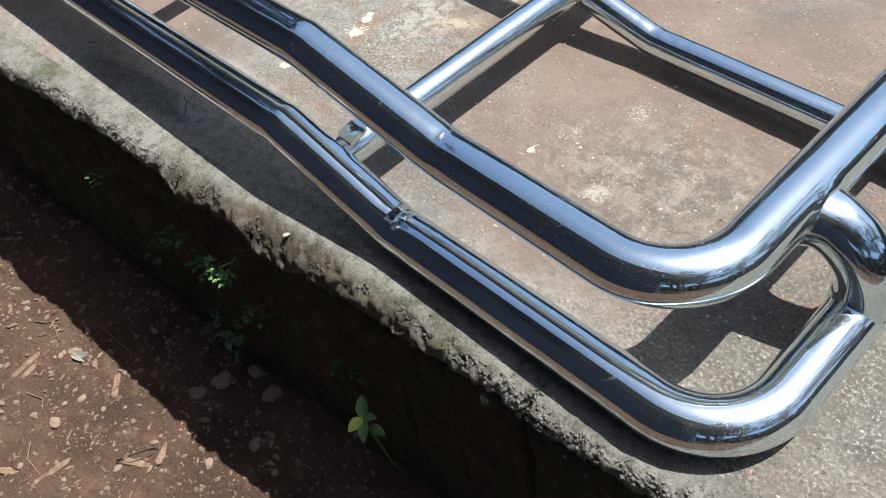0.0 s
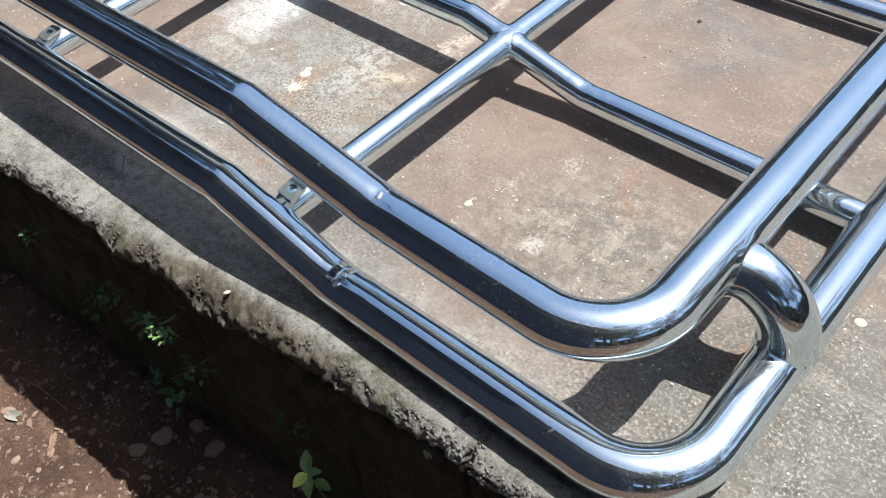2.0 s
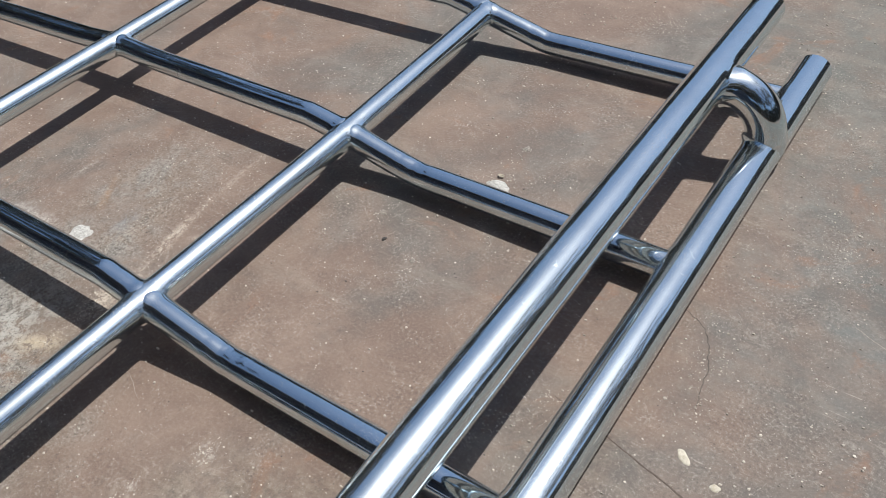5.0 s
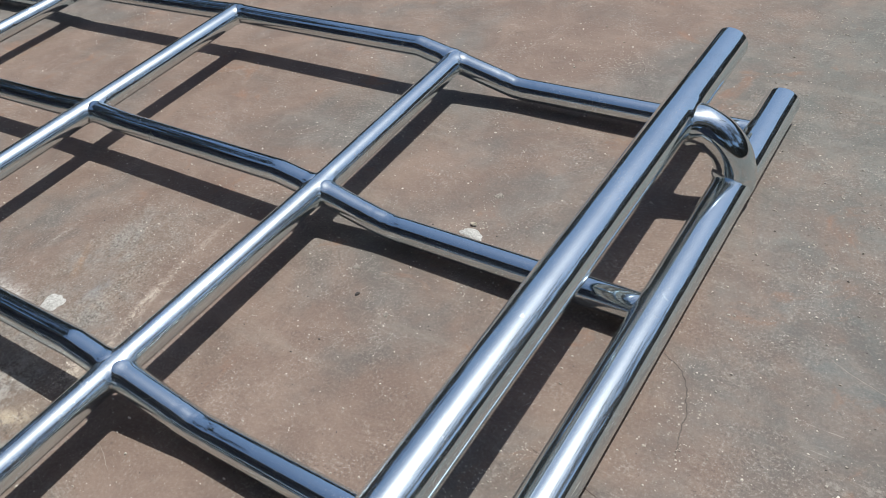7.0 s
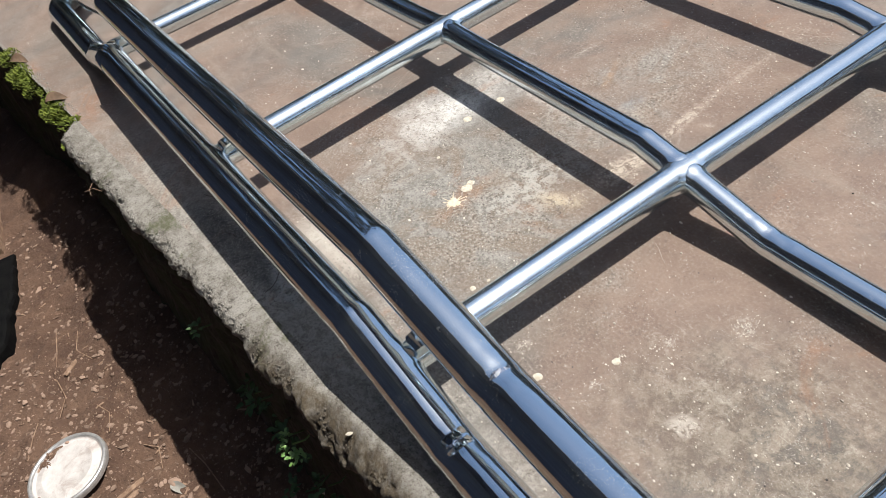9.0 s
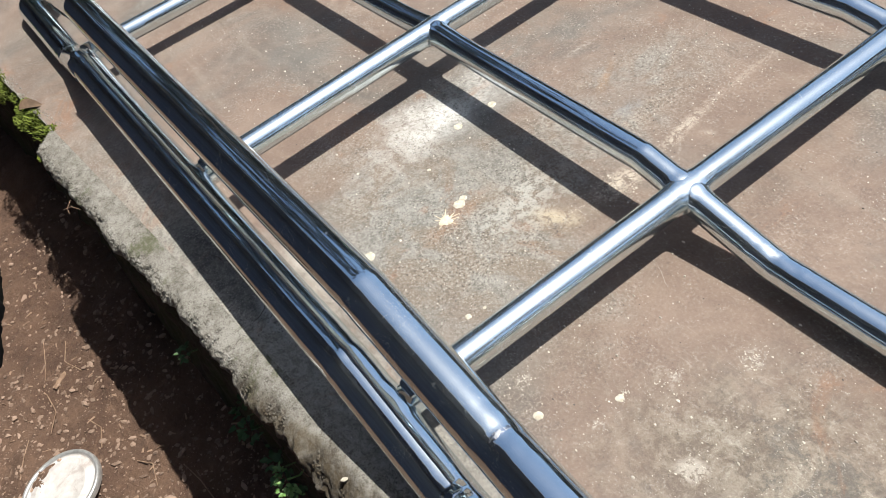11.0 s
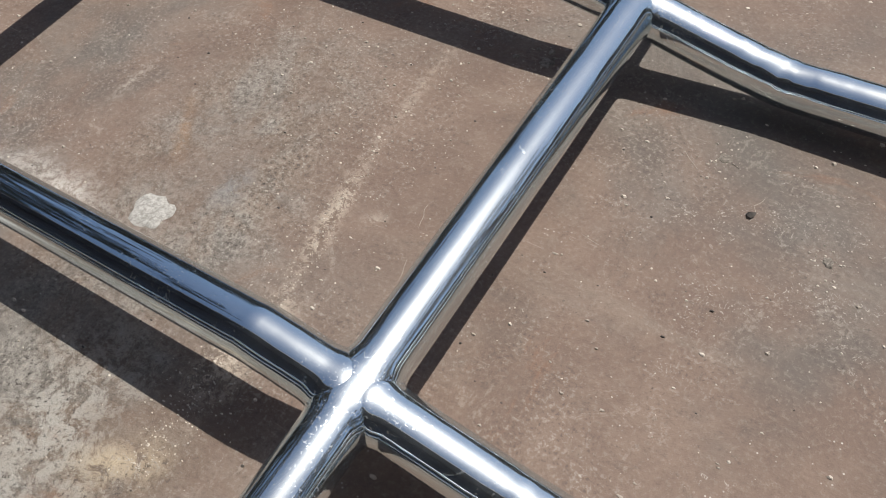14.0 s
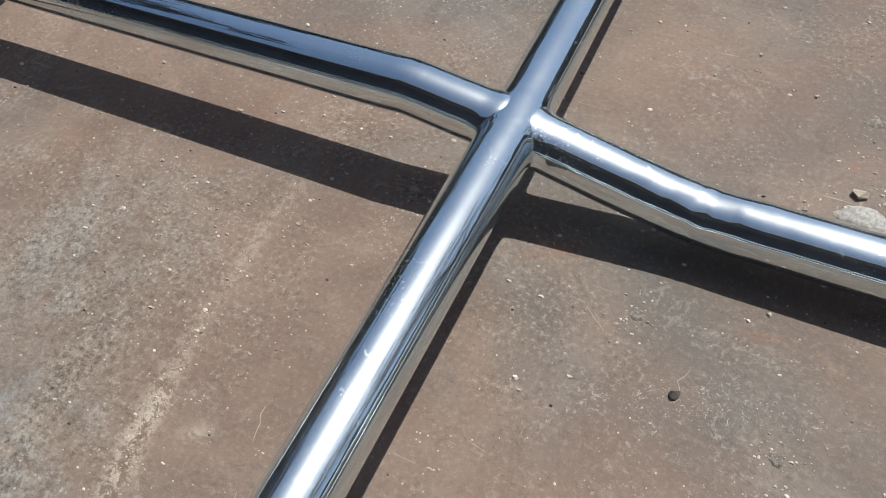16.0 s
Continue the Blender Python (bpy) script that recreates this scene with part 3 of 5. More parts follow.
# ---------------------------------------------------------------- the tubular rack
RACK_X, RACK_Y, RACK_TURN = -0.743, 0.940, 4.0
BIG, SMALL = 0.0327, 0.0232
LOW, HIGH = 0.0348, 0.0988             # axis heights of the lower rail's outer and raised middle parts
BAR_LOW, BAR_HIGH = 0.0356, (0.0927, 0.0845, 0.0939)    # the same for the bars of the floor grid, row by row
RAIL_LOW, RAIL_HIGH = 0.1540, 0.208    # the same for the upper rail
MID = -0.65                           # the rack's middle line
rack = tagged(new("roof_rack"), "polished stainless steel tubular roof rack lying on concrete", "roof rack")
rack.matrix_world = pose(RACK_X, RACK_Y, 0, 0, 0, RACK_TURN)


def rounded(points, radius, at, steps=14):
    """The path with the corner number at turned into an arc."""
    p, a, b = Vector(points[at]), Vector(points[at - 1]), Vector(points[at + 1])
    da, db = (a - p).normalized(), (b - p).normalized()
    half = da.angle(db) / 2
    reach = radius / math.tan(half)
    centre = p + (da + db).normalized() * (radius / math.sin(half))
    s, e = p + da * reach - centre, p + db * reach - centre
    axis, full = s.cross(e).normalized(), s.angle(e)
    arc = [centre + Matrix.Rotation(full * k / steps, 3, axis) @ s for k in range(steps + 1)]
    return [Vector(v) for v in points[:at]] + arc + [Vector(v) for v in points[at + 1:]]


def tube_mesh(points, radius, around=36, caps=True, wall=0.0022, crease=0.0035, dents=0.0):
    """A tube along a path: mitred where the path bends, with a hollow open end."""
    pts = [Vector(p) for p in points]
    dirs = [(b - a).normalized() for a, b in zip(pts, pts[1:])]
    side = dirs[0].cross(Vector((0, 0, 1)))
    if side.length < 1e-3:
        side = Vector((1, 0, 0))
    side.normalize()
    rings = []

    def ring(p, d, plane, s):
        up = s.cross(d).normalized()
        out = []
        for k in range(around):
            a = 2 * math.pi * k / around
            q = p + (s * math.cos(a) + up * math.sin(a)) * radius
            q += d * ((p - q).dot(plane) / d.dot(plane))
            out.append(q)
        return out

    for i, p in enumerate(pts):
        if i == 0:
            rings.append(ring(p, dirs[0], dirs[0], side))
        elif i == len(pts) - 1:
            rings.append(ring(p, dirs[-1], dirs[-1], side))
        else:
            d0, d1 = dirs[i - 1], dirs[i]
            plane = (d0 + d1).normalized()
            turn = d0.rotation_difference(d1)
            sharp = 0.20 < d0.angle(d1)
            lead = radius * math.tan(d0.angle(d1) / 2) + crease
            if sharp:
                rings.append(ring(p - d0 * lead, d0, plane, side))
            rings.append(ring(p, d0, plane, side))
            side = turn @ side
            if sharp:
                rings.append(ring(p + d1 * lead, d1, plane, side))
    verts = [v for r in rings for v in r]
    faces = [(i * around + k, i * around + (k + 1) % around, (i + 1) * around + (k + 1) % around, (i + 1) * around + k) for i in range(len(rings) - 1) for k in range(around)]
    if caps:
        for i, d in ((0, dirs[0]), (len(rings) - 1, -dirs[-1])):
            c = pts[0] if i == 0 else pts[-1]
            b = len(verts)
            verts += list(rings[i])
            verts += [c + (v - c) * (1 - wall / radius) for v in rings[i]]
            verts += [c + (v - c) * (1 - wall / radius) + d * radius * 4 for v in rings[i]]
            for k in range(around):
                j = (k + 1) % around
                faces += [(b + k, b + j, b + around + j, b + around + k), (b + around + k, b + around + j, b + 2 * around + j, b + 2 * around + k)]
            faces.append([b + 2 * around + k for k in range(around)])
    return verts, faces


def densify(points, step, guard=0.012):
    """The path with more stations on its straight runs, none of them close to a sharp bend."""
    pts = [Vector(p) for p in points]
    out = [pts[0]]
    for a, b in zip(pts, pts[1:]):
        d = b - a
        n = int((d.length - 2 * guard) / step)
        out += [a + d * ((guard + (d.length - 2 * guard) * k / n) / d.length) for k in range(n + 1)] if n > 1 else []
        out.append(b)
    return out


def to_segment(p, a, b):
    """Distances of the places p (rows) from the segment a-b."""
    a, b = np.array(a), np.array(b)
    d = b - a
    t = np.clip((p - a) @ d / (d @ d), 0.0, 1.0)
    return np.linalg.norm(p - a - t[:, None] * d, axis=1)


def tube(name, points, radius, parent, material=None, around=40, step=0.0, joins=(), wear=(), k=0.010, **kw):
    """A tube. joins: (a, b, radius) of tubes that it is welded to, with the weld ground to a fillet; wear: (centre, reach, depth) of hammered spots."""
    path = densify(points, step) if step else [Vector(p) for p in points]
    verts, faces = tube_mesh(path, radius, around=around, **kw)
    v = np.array([tuple(q) for q in verts])
    rings = (len(verts) - (6 * around if kw.get("caps", True) else 0)) // around
    body = v[:rings * around].reshape(rings, around, 3)
    mid = body.mean(1)
    out = body - mid[:, None]
    out /= np.linalg.norm(out, axis=2)[..., None]
    flat, move = body.reshape(-1, 3), np.zeros(rings * around)
    for a, b, r in joins:
        gap = to_segment(flat, a, b) - r
        d = (Vector(b) - Vector(a)).normalized()
        for i in np.nonzero(abs(gap) < k)[0]:
            off = Vector(flat[i]) - Vector(a)
            lean = 1.0 - Vector(out.reshape(-1, 3)[i]).dot((off - d * off.dot(d)).normalized())
            move[i] = max(move[i], 0.25 * k * (1.0 - abs(gap[i]) / k) ** 2 * lean / (lean + 0.12))
    for c, reach, depth in wear:
        d = np.linalg.norm(flat - np.array(c), axis=1)
        for i in np.nonzero(d < reach)[0]:
            q = Vector(flat[i])
            move[i] += depth * (1 - d[i] / reach) ** 1.2 * (0.9 * noise.noise(q * 62) + 0.45 * noise.noise(q * 150) - 0.25)
    body = body + out * move.reshape(rings, around, 1)
    v[:rings * around] = body.reshape(-1, 3)
    way = np.gradient(mid, axis=0)
    way /= np.maximum(np.linalg.norm(way, axis=1), 1e-9)[:, None]
    axis = np.zeros_like(v)
    axis[:, 0] = 1.0
    axis[:rings * around] = np.repeat(way, around, axis=0)
    bm = bmesh.new()
    vs = [bm.verts.new(q) for q in v]
    for f in faces:
        bm.faces.new([vs[i] for i in f])
    bmesh.ops.recalc_face_normals(bm, faces=bm.faces)
    ob = part(name, bm, material or STEEL, parent, smooth=True)
    ob.data.attributes.new("along", "FLOAT_VECTOR", "POINT").data.foreach_set("vector", axis.ravel())
    return ob


def bead(name, centre, axis, radius, thick, parent, label="", sector=math.pi, wide=1.5, lift=0.35, material=None, jag=1.0):
    """Weld metal round a tube, or over a part of its upper side: sector is half the angle that it covers."""
    rnd = random.Random(int(abs(centre[0] * 977 + centre[1] * 613) * 10))
    c, d = Vector(centre), Vector(axis).normalized()
    s = d.cross(Vector((0, 0, 1)) if abs(d.z) < 0.9 else Vector((1, 0, 0))).normalized()
    u = s.cross(d)
    bm = bmesh.new()
    closed = sector > 3.1
    n, m, rows = 44, 8, []
    for k in range(n + (0 if closed else 1)):
        a = math.pi / 2 + sector * (2.0 * k / n - 1.0)
        out = s * math.cos(a) + u * math.sin(a)
        fade = 1.0 if closed else max(0.12, math.sin(math.pi * k / n) ** 0.6)
        t = thick * (1.0 + 0.3 * jag * rnd.uniform(-1, 1)) * fade
        slip = thick * wide * 0.5 * jag * rnd.uniform(-1, 1)
        rows.append([bm.verts.new(c + out * (radius - 0.15 * t + lift * t * math.cos(2 * math.pi * q / m)) + d * (slip + t * wide * math.sin(2 * math.pi * q / m))) for q in range(m)])
    for k in range(n):
        a, b = rows[k], rows[(k + 1) % len(rows)]
        for q in range(m):
            bm.faces.new((a[q], a[(q + 1) % m], b[(q + 1) % m], b[q]))
    return part(name, bm, material or WELD, parent, label, smooth=True)


def mirror(x):
    return 2 * MID - x


LA_Y, UA_Y = -0.5228, -0.4672
LB = [(0.6066, -0.528), (0.6551, 1.048)]        # outer lower rail, near and far end
UB = [(0.5104, -0.479), (0.5566, 1.022)]        # upper rail
L_KINK, U_KINK, H_KINK = (-0.094, 0.124), (-0.075, 0.168), (-0.080, 0.157)


def on(line, y):
    (x0, y0), (x1, y1) = line
    return x0 + (x1 - x0) * (y - y0) / (y1 - y0)


BAR_Y = (-0.0054, 0.4641, 0.947)
BAR_SKEW = (-0.0303, -0.0388, -0.0257)   # the bars are not quite square to the rails
ELBOW_Y = (-0.281, 0.775)
SAG = (0.0008, 0.0040, 0.0024)         # how far a lengthwise bar hangs at each crossbar
LENGTHWISE = (  # each bar's x where it meets the front rail and the three crossbars, and its height
    ((-0.0087, 0.0004, 0.0089, 0.0094), 0.0767),
    ((-0.6230, -0.6345, -0.6360, -0.6360), 0.1000),
    ((-1.3204, -1.3124, -1.3100, -1.3080), 0.0760))


def bar_y(row, x):
    return BAR_Y[row] + BAR_SKEW[row] * max(x, MID)


def elbow_path(y, flip):
    x0, x1 = on(UB, y), on(LB, y)
    pts = rounded([(x0, y, RAIL_LOW - 0.013), (x1, y, RAIL_LOW - 0.013), (x1, y, LOW)], 0.082, 1, 24)
    return [Vector((mirror(p.x), p.y, p.z)) for p in pts] if flip else pts


BARS = []
for row in range(3):
    x, top = on(LB, BAR_Y[row]) - BIG * 0.6, BAR_HIGH[row]
    stations = [(x, BAR_LOW), (H_KINK[1], BAR_LOW), (H_KINK[0], top), (MID, top), (mirror(H_KINK[0]), top), (mirror(H_KINK[1]), BAR_LOW), (mirror(x), BAR_LOW)]
    BARS.append([Vector((px, bar_y(row, px), pz)) for px, pz in stations])
STAYS = [[Vector((xs[0], LA_Y + BIG * 0.6, z))] + [Vector((xs[r + 1], bar_y(r, xs[r + 1]), z - SAG[r])) for r in range(3)] for xs, z in LENGTHWISE]


def runs(path, radius):
    return [(a, b, radius) for a, b in zip(path, path[1:])]


def rail(name, y, kink, low, high, side, radius_corner, label, wear, joins):
    pts = [(*side[1], low), (*side[0], low), (kink[1], y, low), (kink[0], y, high), (mirror(kink[0]), y, high), (mirror(kink[1]), y, low), (mirror(side[0][0]), y, low), (mirror(side[1][0]), side[1][1], low)]
    pts = rounded(pts, radius_corner, 6, 22)
    pts = rounded(pts, radius_corner, 1, 22)
    return tagged(tube(name, pts, BIG, rack, around=56, step=0.006, wear=wear, joins=joins), label)


elbows = [elbow_path(y, flip) for y in ELBOW_Y for flip in (False, True)]
ends = [(path[0], path[1], SMALL) for path in BARS] + [(path[6], path[5], SMALL) for path in BARS] + [(path[0], path[1], SMALL) for path in STAYS]
lower_rail = rail("lower_rail", LA_Y, L_KINK, LOW, HIGH, LB, 0.098, "thick mirror-polished tube bent round the corner",
                  [((L_KINK[1], LA_Y, LOW), 0.085, 0.0020), ((L_KINK[0], LA_Y, HIGH), 0.065, 0.0016), ((mirror(L_KINK[1]), LA_Y, LOW), 0.085, 0.0020), ((mirror(L_KINK[0]), LA_Y, HIGH), 0.065, 0.0016)],
                  ends + [(e[-4], e[-1], BIG) for e in elbows])
upper_rail = rail("upper_rail", UA_Y, U_KINK, RAIL_LOW, RAIL_HIGH, UB, 0.098, "thick mirror-polished guard tube above the lower one",
                  [((U_KINK[1], UA_Y, RAIL_LOW), 0.070, 0.0018), ((U_KINK[0], UA_Y, RAIL_HIGH), 0.060, 0.0014), ((mirror(U_KINK[1]), UA_Y, RAIL_LOW), 0.070, 0.0018)],
                  [(e[0], e[3], BIG) for e in elbows])

for row, path in enumerate(BARS):
    pts = path
    for corner, bend in ((5, 0.11), (1, 0.11)):
        pts = rounded(pts, bend, corner, 10)
    meets = [seg for stay in STAYS for seg in runs(stay, SMALL)]
    pts = densify(pts, 0.003)
    for stay in STAYS:          # drawn level with the lengthwise bar where the weld is ground flush
        cross = stay[row + 1]
        own = min(pts, key=lambda p: abs(p.x - cross.x)).z
        for p in pts:
            p.z += 0.55 * (cross.z - own) * math.exp(-((p.x - cross.x) / 0.070) ** 2)
    tube("crossbar", pts, SMALL, rack, caps=False, joins=meets, k=0.011,
         wear=[(path[1] + Vector((0, 0, 0.012)), 0.070, 0.0014), (path[5] + Vector((0, 0, 0.012)), 0.070, 0.0014), (path[2], 0.040, 0.0010), (path[4], 0.040, 0.0010)])
for stay in STAYS:
    meets = [seg for path in BARS for seg in runs(path, SMALL)]
    tube("lengthwise_bar", stay, SMALL, rack, caps=False, step=0.003, joins=meets, k=0.011, wear=[(p, 0.065, 0.0006) for p in stay[1:]])

for pts in elbows:
    sign = 1.0 if pts[0].x > MID else -1.0
    start, foot = pts[0].x + sign * BIG * 0.80, LOW + BIG * 0.75
    fine = densify(pts, 0.004, 0.002)
    verts, faces = tube_mesh(fine, 0.0330, around=48, caps=False)
    bm = bmesh.new()
    vs = []
    for n, v in enumerate(verts):
        p = fine[n // 48]
        flare = max(0.0, 1.0 - max(0.0, sign * (p.x - start)) / 0.024) ** 2
        spread = max(0.0, 1.0 - max(0.0, p.z - foot) / 0.018) ** 2
        d = v - p
        crust = 1.0 + (flare + spread) * 0.05 * noise.noise(v * 85)
        vs.append(bm.verts.new(p + crust * Vector((d.x * (1 + 0.09 * spread), d.y * (1 + 0.22 * flare + 0.11 * spread), d.z * (1 + (0.16 if d.z < 0 else -0.04) * flare)))))
    for f in faces:
        bm.faces.new([vs[q] for q in f])
    bmesh.ops.recalc_face_normals(bm, faces=bm.faces)
    way = np.gradient(np.array([tuple(p) for p in fine]), axis=0)
    elbow = part("elbow", bm, STEEL, rack, "short fat elbow tube joining the two rails", smooth=True)
    elbow.data.attributes.new("along", "FLOAT_VECTOR", "POINT").data.foreach_set("vector", np.repeat(way / np.linalg.norm(way, axis=1)[:, None], 48, axis=0).ravel())

# ground-down welds left on top of the lower bends
for holder, kink, y, low in ((lower_rail, L_KINK, LA_Y, LOW), (upper_rail, U_KINK, UA_Y, RAIL_LOW)):
    for x, tilt in ((kink[1], -0.12), (mirror(kink[1]), 0.12)):
        bead("weld_bead", (x, y, low), (1, 0, tilt), BIG, 0.0017, holder, "rough ground-down weld patch", sector=0.5, wide=4.0, lift=0.34, jag=0.2)


def collar(x, y, z, tilt):
    """The torn rim of a sleeve pushed over the tube at the bend."""
    rnd = random.Random(9)
    bm = bmesh.new()
    n, rows = 40, []
    for r, off in ((BIG * 1.004, 0.020), (BIG * 1.05, 0.014), (BIG * 1.07, 0.0), (BIG * 1.05, -0.016), (BIG * 1.004, -0.022)):
        row = []
        for k in range(n):
            a = 2 * math.pi * k / n
            rag = off + (rnd.uniform(-0.006, 0.006) if abs(off) > 0.012 else 0.0)
            rr = r * (1 + 0.012 * rnd.uniform(-1, 1))
            row.append(bm.verts.new((x + rag + tilt * rr * math.sin(a), y + rr * math.cos(a), z + rr * math.sin(a) - tilt * rag)))
        rows.append(row)
    for a, b in zip(rows, rows[1:]):
        for k in range(n):
            bm.faces.new((a[k], a[(k + 1) % n], b[(k + 1) % n], b[k]))
    bmesh.ops.recalc_face_normals(bm, faces=bm.faces)
    part("collar", bm, PLATE, lower_rail, "torn steel sleeve rim at the bend")


collar(mirror(L_KINK[0]), LA_Y, HIGH, 0.17)


def bracket(x, z):
    """A flat lug with a bolt hole where a bar meets the lower rail."""
    bm = bmesh.new()
    y0, y1, w, t = LA_Y + 0.027, LA_Y + 0.061, 0.0140, 0.0020
    n, hole = 32, 0.0072
    cy = (y0 + y1) / 2 + 0.004
    outer, inner = [], []
    for k in range(n):
        a = 2 * math.pi * (k + 0.5) / n
        c, s = math.cos(a), math.sin(a)
        m = ((abs(c) / w) ** 7 + (abs(s) / ((y1 - y0) / 2)) ** 7) ** (1 / 7)
        outer.append((c / m, s / m))
        inner.append((hole * c, hole * s))
    rows = []
    for ring, zz in ((outer, t), (inner, t), (inner, -t), (outer, -t)):
        rows.append([bm.verts.new((x + 0.003 + px, cy + py, z + SMALL + 0.001 + zz + 0.12 * py - 0.14 * px * (1 if x > -0.1 else 0))) for px, py in ring])
    for r in range(4):
        for k in range(n):
            bm.faces.new((rows[r][k], rows[r][(k + 1) % n], rows[(r + 1) % 4][(k + 1) % n], rows[(r + 1) % 4][k]))
    bmesh.ops.recalc_face_normals(bm, faces=bm.faces)
    part("lug", bm, PLATE, rack, "flat steel lug with a bolt hole")


bracket(STAYS[0][0].x, STAYS[0][0].z)
bracket(STAYS[1][0].x, STAYS[1][0].z)

# ring welds where the elbows land
for y in ELBOW_Y:
    bead("weld_bead", (on(LB, y), y, LOW + BIG * 0.55), (0, 0, 1), 0.0350, 0.0034, lower_rail, "dark rough weld bead", material=BURNT)

# ---------------------------------------------------------------- small things on the slab
GROUP_SPOTS = "lime spots on the slab"


def blotch(name, x, y, r, height, material, label, category, group="", seed=1, stretch=1.0, turn=0.0, rough=0.18):
    """A thin, irregular, slightly domed flake lying on the slab."""
    rnd = random.Random(seed)
    n = 26
    rad = [r * (1 + rough * (rnd.random() - 0.5) * 2) for _ in range(n)]
    rad = [(rad[k - 1] + 2 * rad[k] + rad[(k + 1) % n]) / 4 for k in range(n)]
    verts, faces = [(0, 0, height)], []
    for level, (f, h) in enumerate(((0.55, 0.95), (0.85, 0.75), (1.0, -0.0004 / height))):
        for k in range(n):
            a = 2 * math.pi * k / n
            verts.append((rad[k] * f * math.cos(a) * stretch, rad[k] * f * math.sin(a), height * h * rnd.uniform(0.75, 1.1) if h > 0 else height * h))
    for k in range(n):
        j = (k + 1) % n
        faces.append((0, 1 + k, 1 + j))
        for q in range(2):
            faces.append((1 + q * n + k, 1 + (q + 1) * n + k, 1 + (q + 1) * n + j, 1 + q * n + j))
    ob = mesh_object(name, verts, faces, material, True, label=label, category=category, group=group)
    ob.matrix_world = pose(x, y, 0.0, 0, 0, turn)
    return ob


for k, (x, y, r) in enumerate(((-1.040, 0.721, 0.0105), (-1.047, 0.734, 0.0075), (-1.217, 0.914, 0.0085), (-1.213, 0.834, 0.0090), (-1.047, 0.549, 0.0100), (-0.636, 0.577, 0.0070),
                               (-0.833, 0.600, 0.0050), (-1.152, 0.731, 0.0035), (-0.830, 0.627, 0.0030), (-0.071, 0.832, 0.0075), (-0.588, 0.671, 0.0060))):
    blotch("lime_spot", x, y, r, 0.0011, SPOT, "small round pale lime spot stuck to the concrete", "spot", GROUP_SPOTS, 20 + k)


def splat(x, y):
    """A dried drop with thin runs flung out round it."""
    rnd = random.Random(8)
    n = 30
    verts, faces = [(0, 0, 0.0022)], []
    for f, z in ((0.6, 0.0019), (1.0, -0.0003)):
        for k in range(n):
            a = 2 * math.pi * k / n
            r = 0.0125 * f * (1.0 + rnd.uniform(-0.30, 0.22))
            verts.append((r * math.cos(a), r * math.sin(a), z))
    for k in range(n):
        j = (k + 1) % n
        faces += [(0, 1 + k, 1 + j), (1 + k, 1 + n + k, 1 + n + j, 1 + j)]
    for k in range(9):
        a = rnd.uniform(0, 2 * math.pi)
        far, w, b = rnd.uniform(0.014, 0.030), rnd.uniform(0.0008, 0.0015), len(verts)
        ca, sa, bend = math.cos(a), math.sin(a), rnd.uniform(-0.25, 0.25)
        for q in range(5):
            t = 0.008 + (far - 0.008) * q / 4
            side = bend * (t - 0.008)
            for s, z in ((-1, -0.0002), (0, 0.0011), (1, -0.0002)):
                u = side + s * w * (1.1 - 0.2 * q)
                verts.append((t * ca - u * sa, t * sa + u * ca, z))
        faces += [tuple(b + v for v in face) for face in grid_faces(5, 3)]
    ob = mesh_object("dried_splat", verts, faces, CREAM, True, label="dried cream-yellow splat with thin runs on concrete", category="splat")
    ob.matrix_world = pose(x, y, 0, 0, 0, 20)


CREAM = plain_material("dried_cream", (0.52, 0.43, 0.31), (0.68, 0.58, 0.44), 120, 0.85, 0.5)
splat(-1.024, 0.684)
MORTAR = plain_material("pale_mortar", (0.34, 0.325, 0.295), (0.60, 0.585, 0.55), 260, 0.95, 0.9)
blotch("mortar_blob", -1.064, 1.007, 0.0205, 0.0024, MORTAR, "flat crumb of pale mortar stuck to concrete", "mortar", seed=3, rough=0.36, stretch=1.15)
blotch("mortar_blob", -0.503, 1.488, 0.011, 0.0025, MORTAR, "long flat crumb of grey mortar on concrete", "mortar", seed=4, rough=0.3, stretch=2.4, turn=-6)
blotch("paint_flake", -0.011, 1.165, 0.0058, 0.0012, SPOT, "thin white flake lying on concrete", "flake", seed=5, stretch=2.3, turn=-40)
blotch("paint_flake", 0.038, 1.146, 0.0055, 0.0012, SPOT, "thin white flake lying on concrete", "flake", seed=6, stretch=1.2, turn=20)


def shard(name, x, y, size, material, label, category, seed, z=0.0, flat=0.5, long=1.0, turn=0.0):
    """A broken bit of stone or wood with worn corners."""
    rnd = random.Random(seed)
    bm = bmesh.new()
    bmesh.ops.create_icosphere(bm, subdivisions=2, radius=size)
    for v in bm.verts:
        k = 1 + 0.32 * noise.noise(v.co / size * 1.3 + Vector((seed, 0, 0))) + 0.08 * rnd.uniform(-1, 1)
        v.co = Vector((v.co.x * long * k, v.co.y * k, max(v.co.z * flat * k, -size * flat * 0.55)))
    low = min(v.co.z for v in bm.verts)
    for v in bm.verts:
        v.co.z -= low
    me = bpy.data.meshes.new(name)
    bm.to_mesh(me)
    bm.free()
    me.materials.append(material)
    ob = tagged(new(name, me), label, category)
    ob.matrix_world = pose(x, y, z, 0, 0, turn)
    return ob


DARKBIT = plain_material("dark_broken_stone", (0.030, 0.026, 0.023), (0.07, 0.06, 0.052), 80, 0.8, 0.5)
CREAMSTONE = plain_material("cream_stone", (0.34, 0.29, 0.22), (0.50, 0.45, 0.37), 90, 0.85, 0.5)


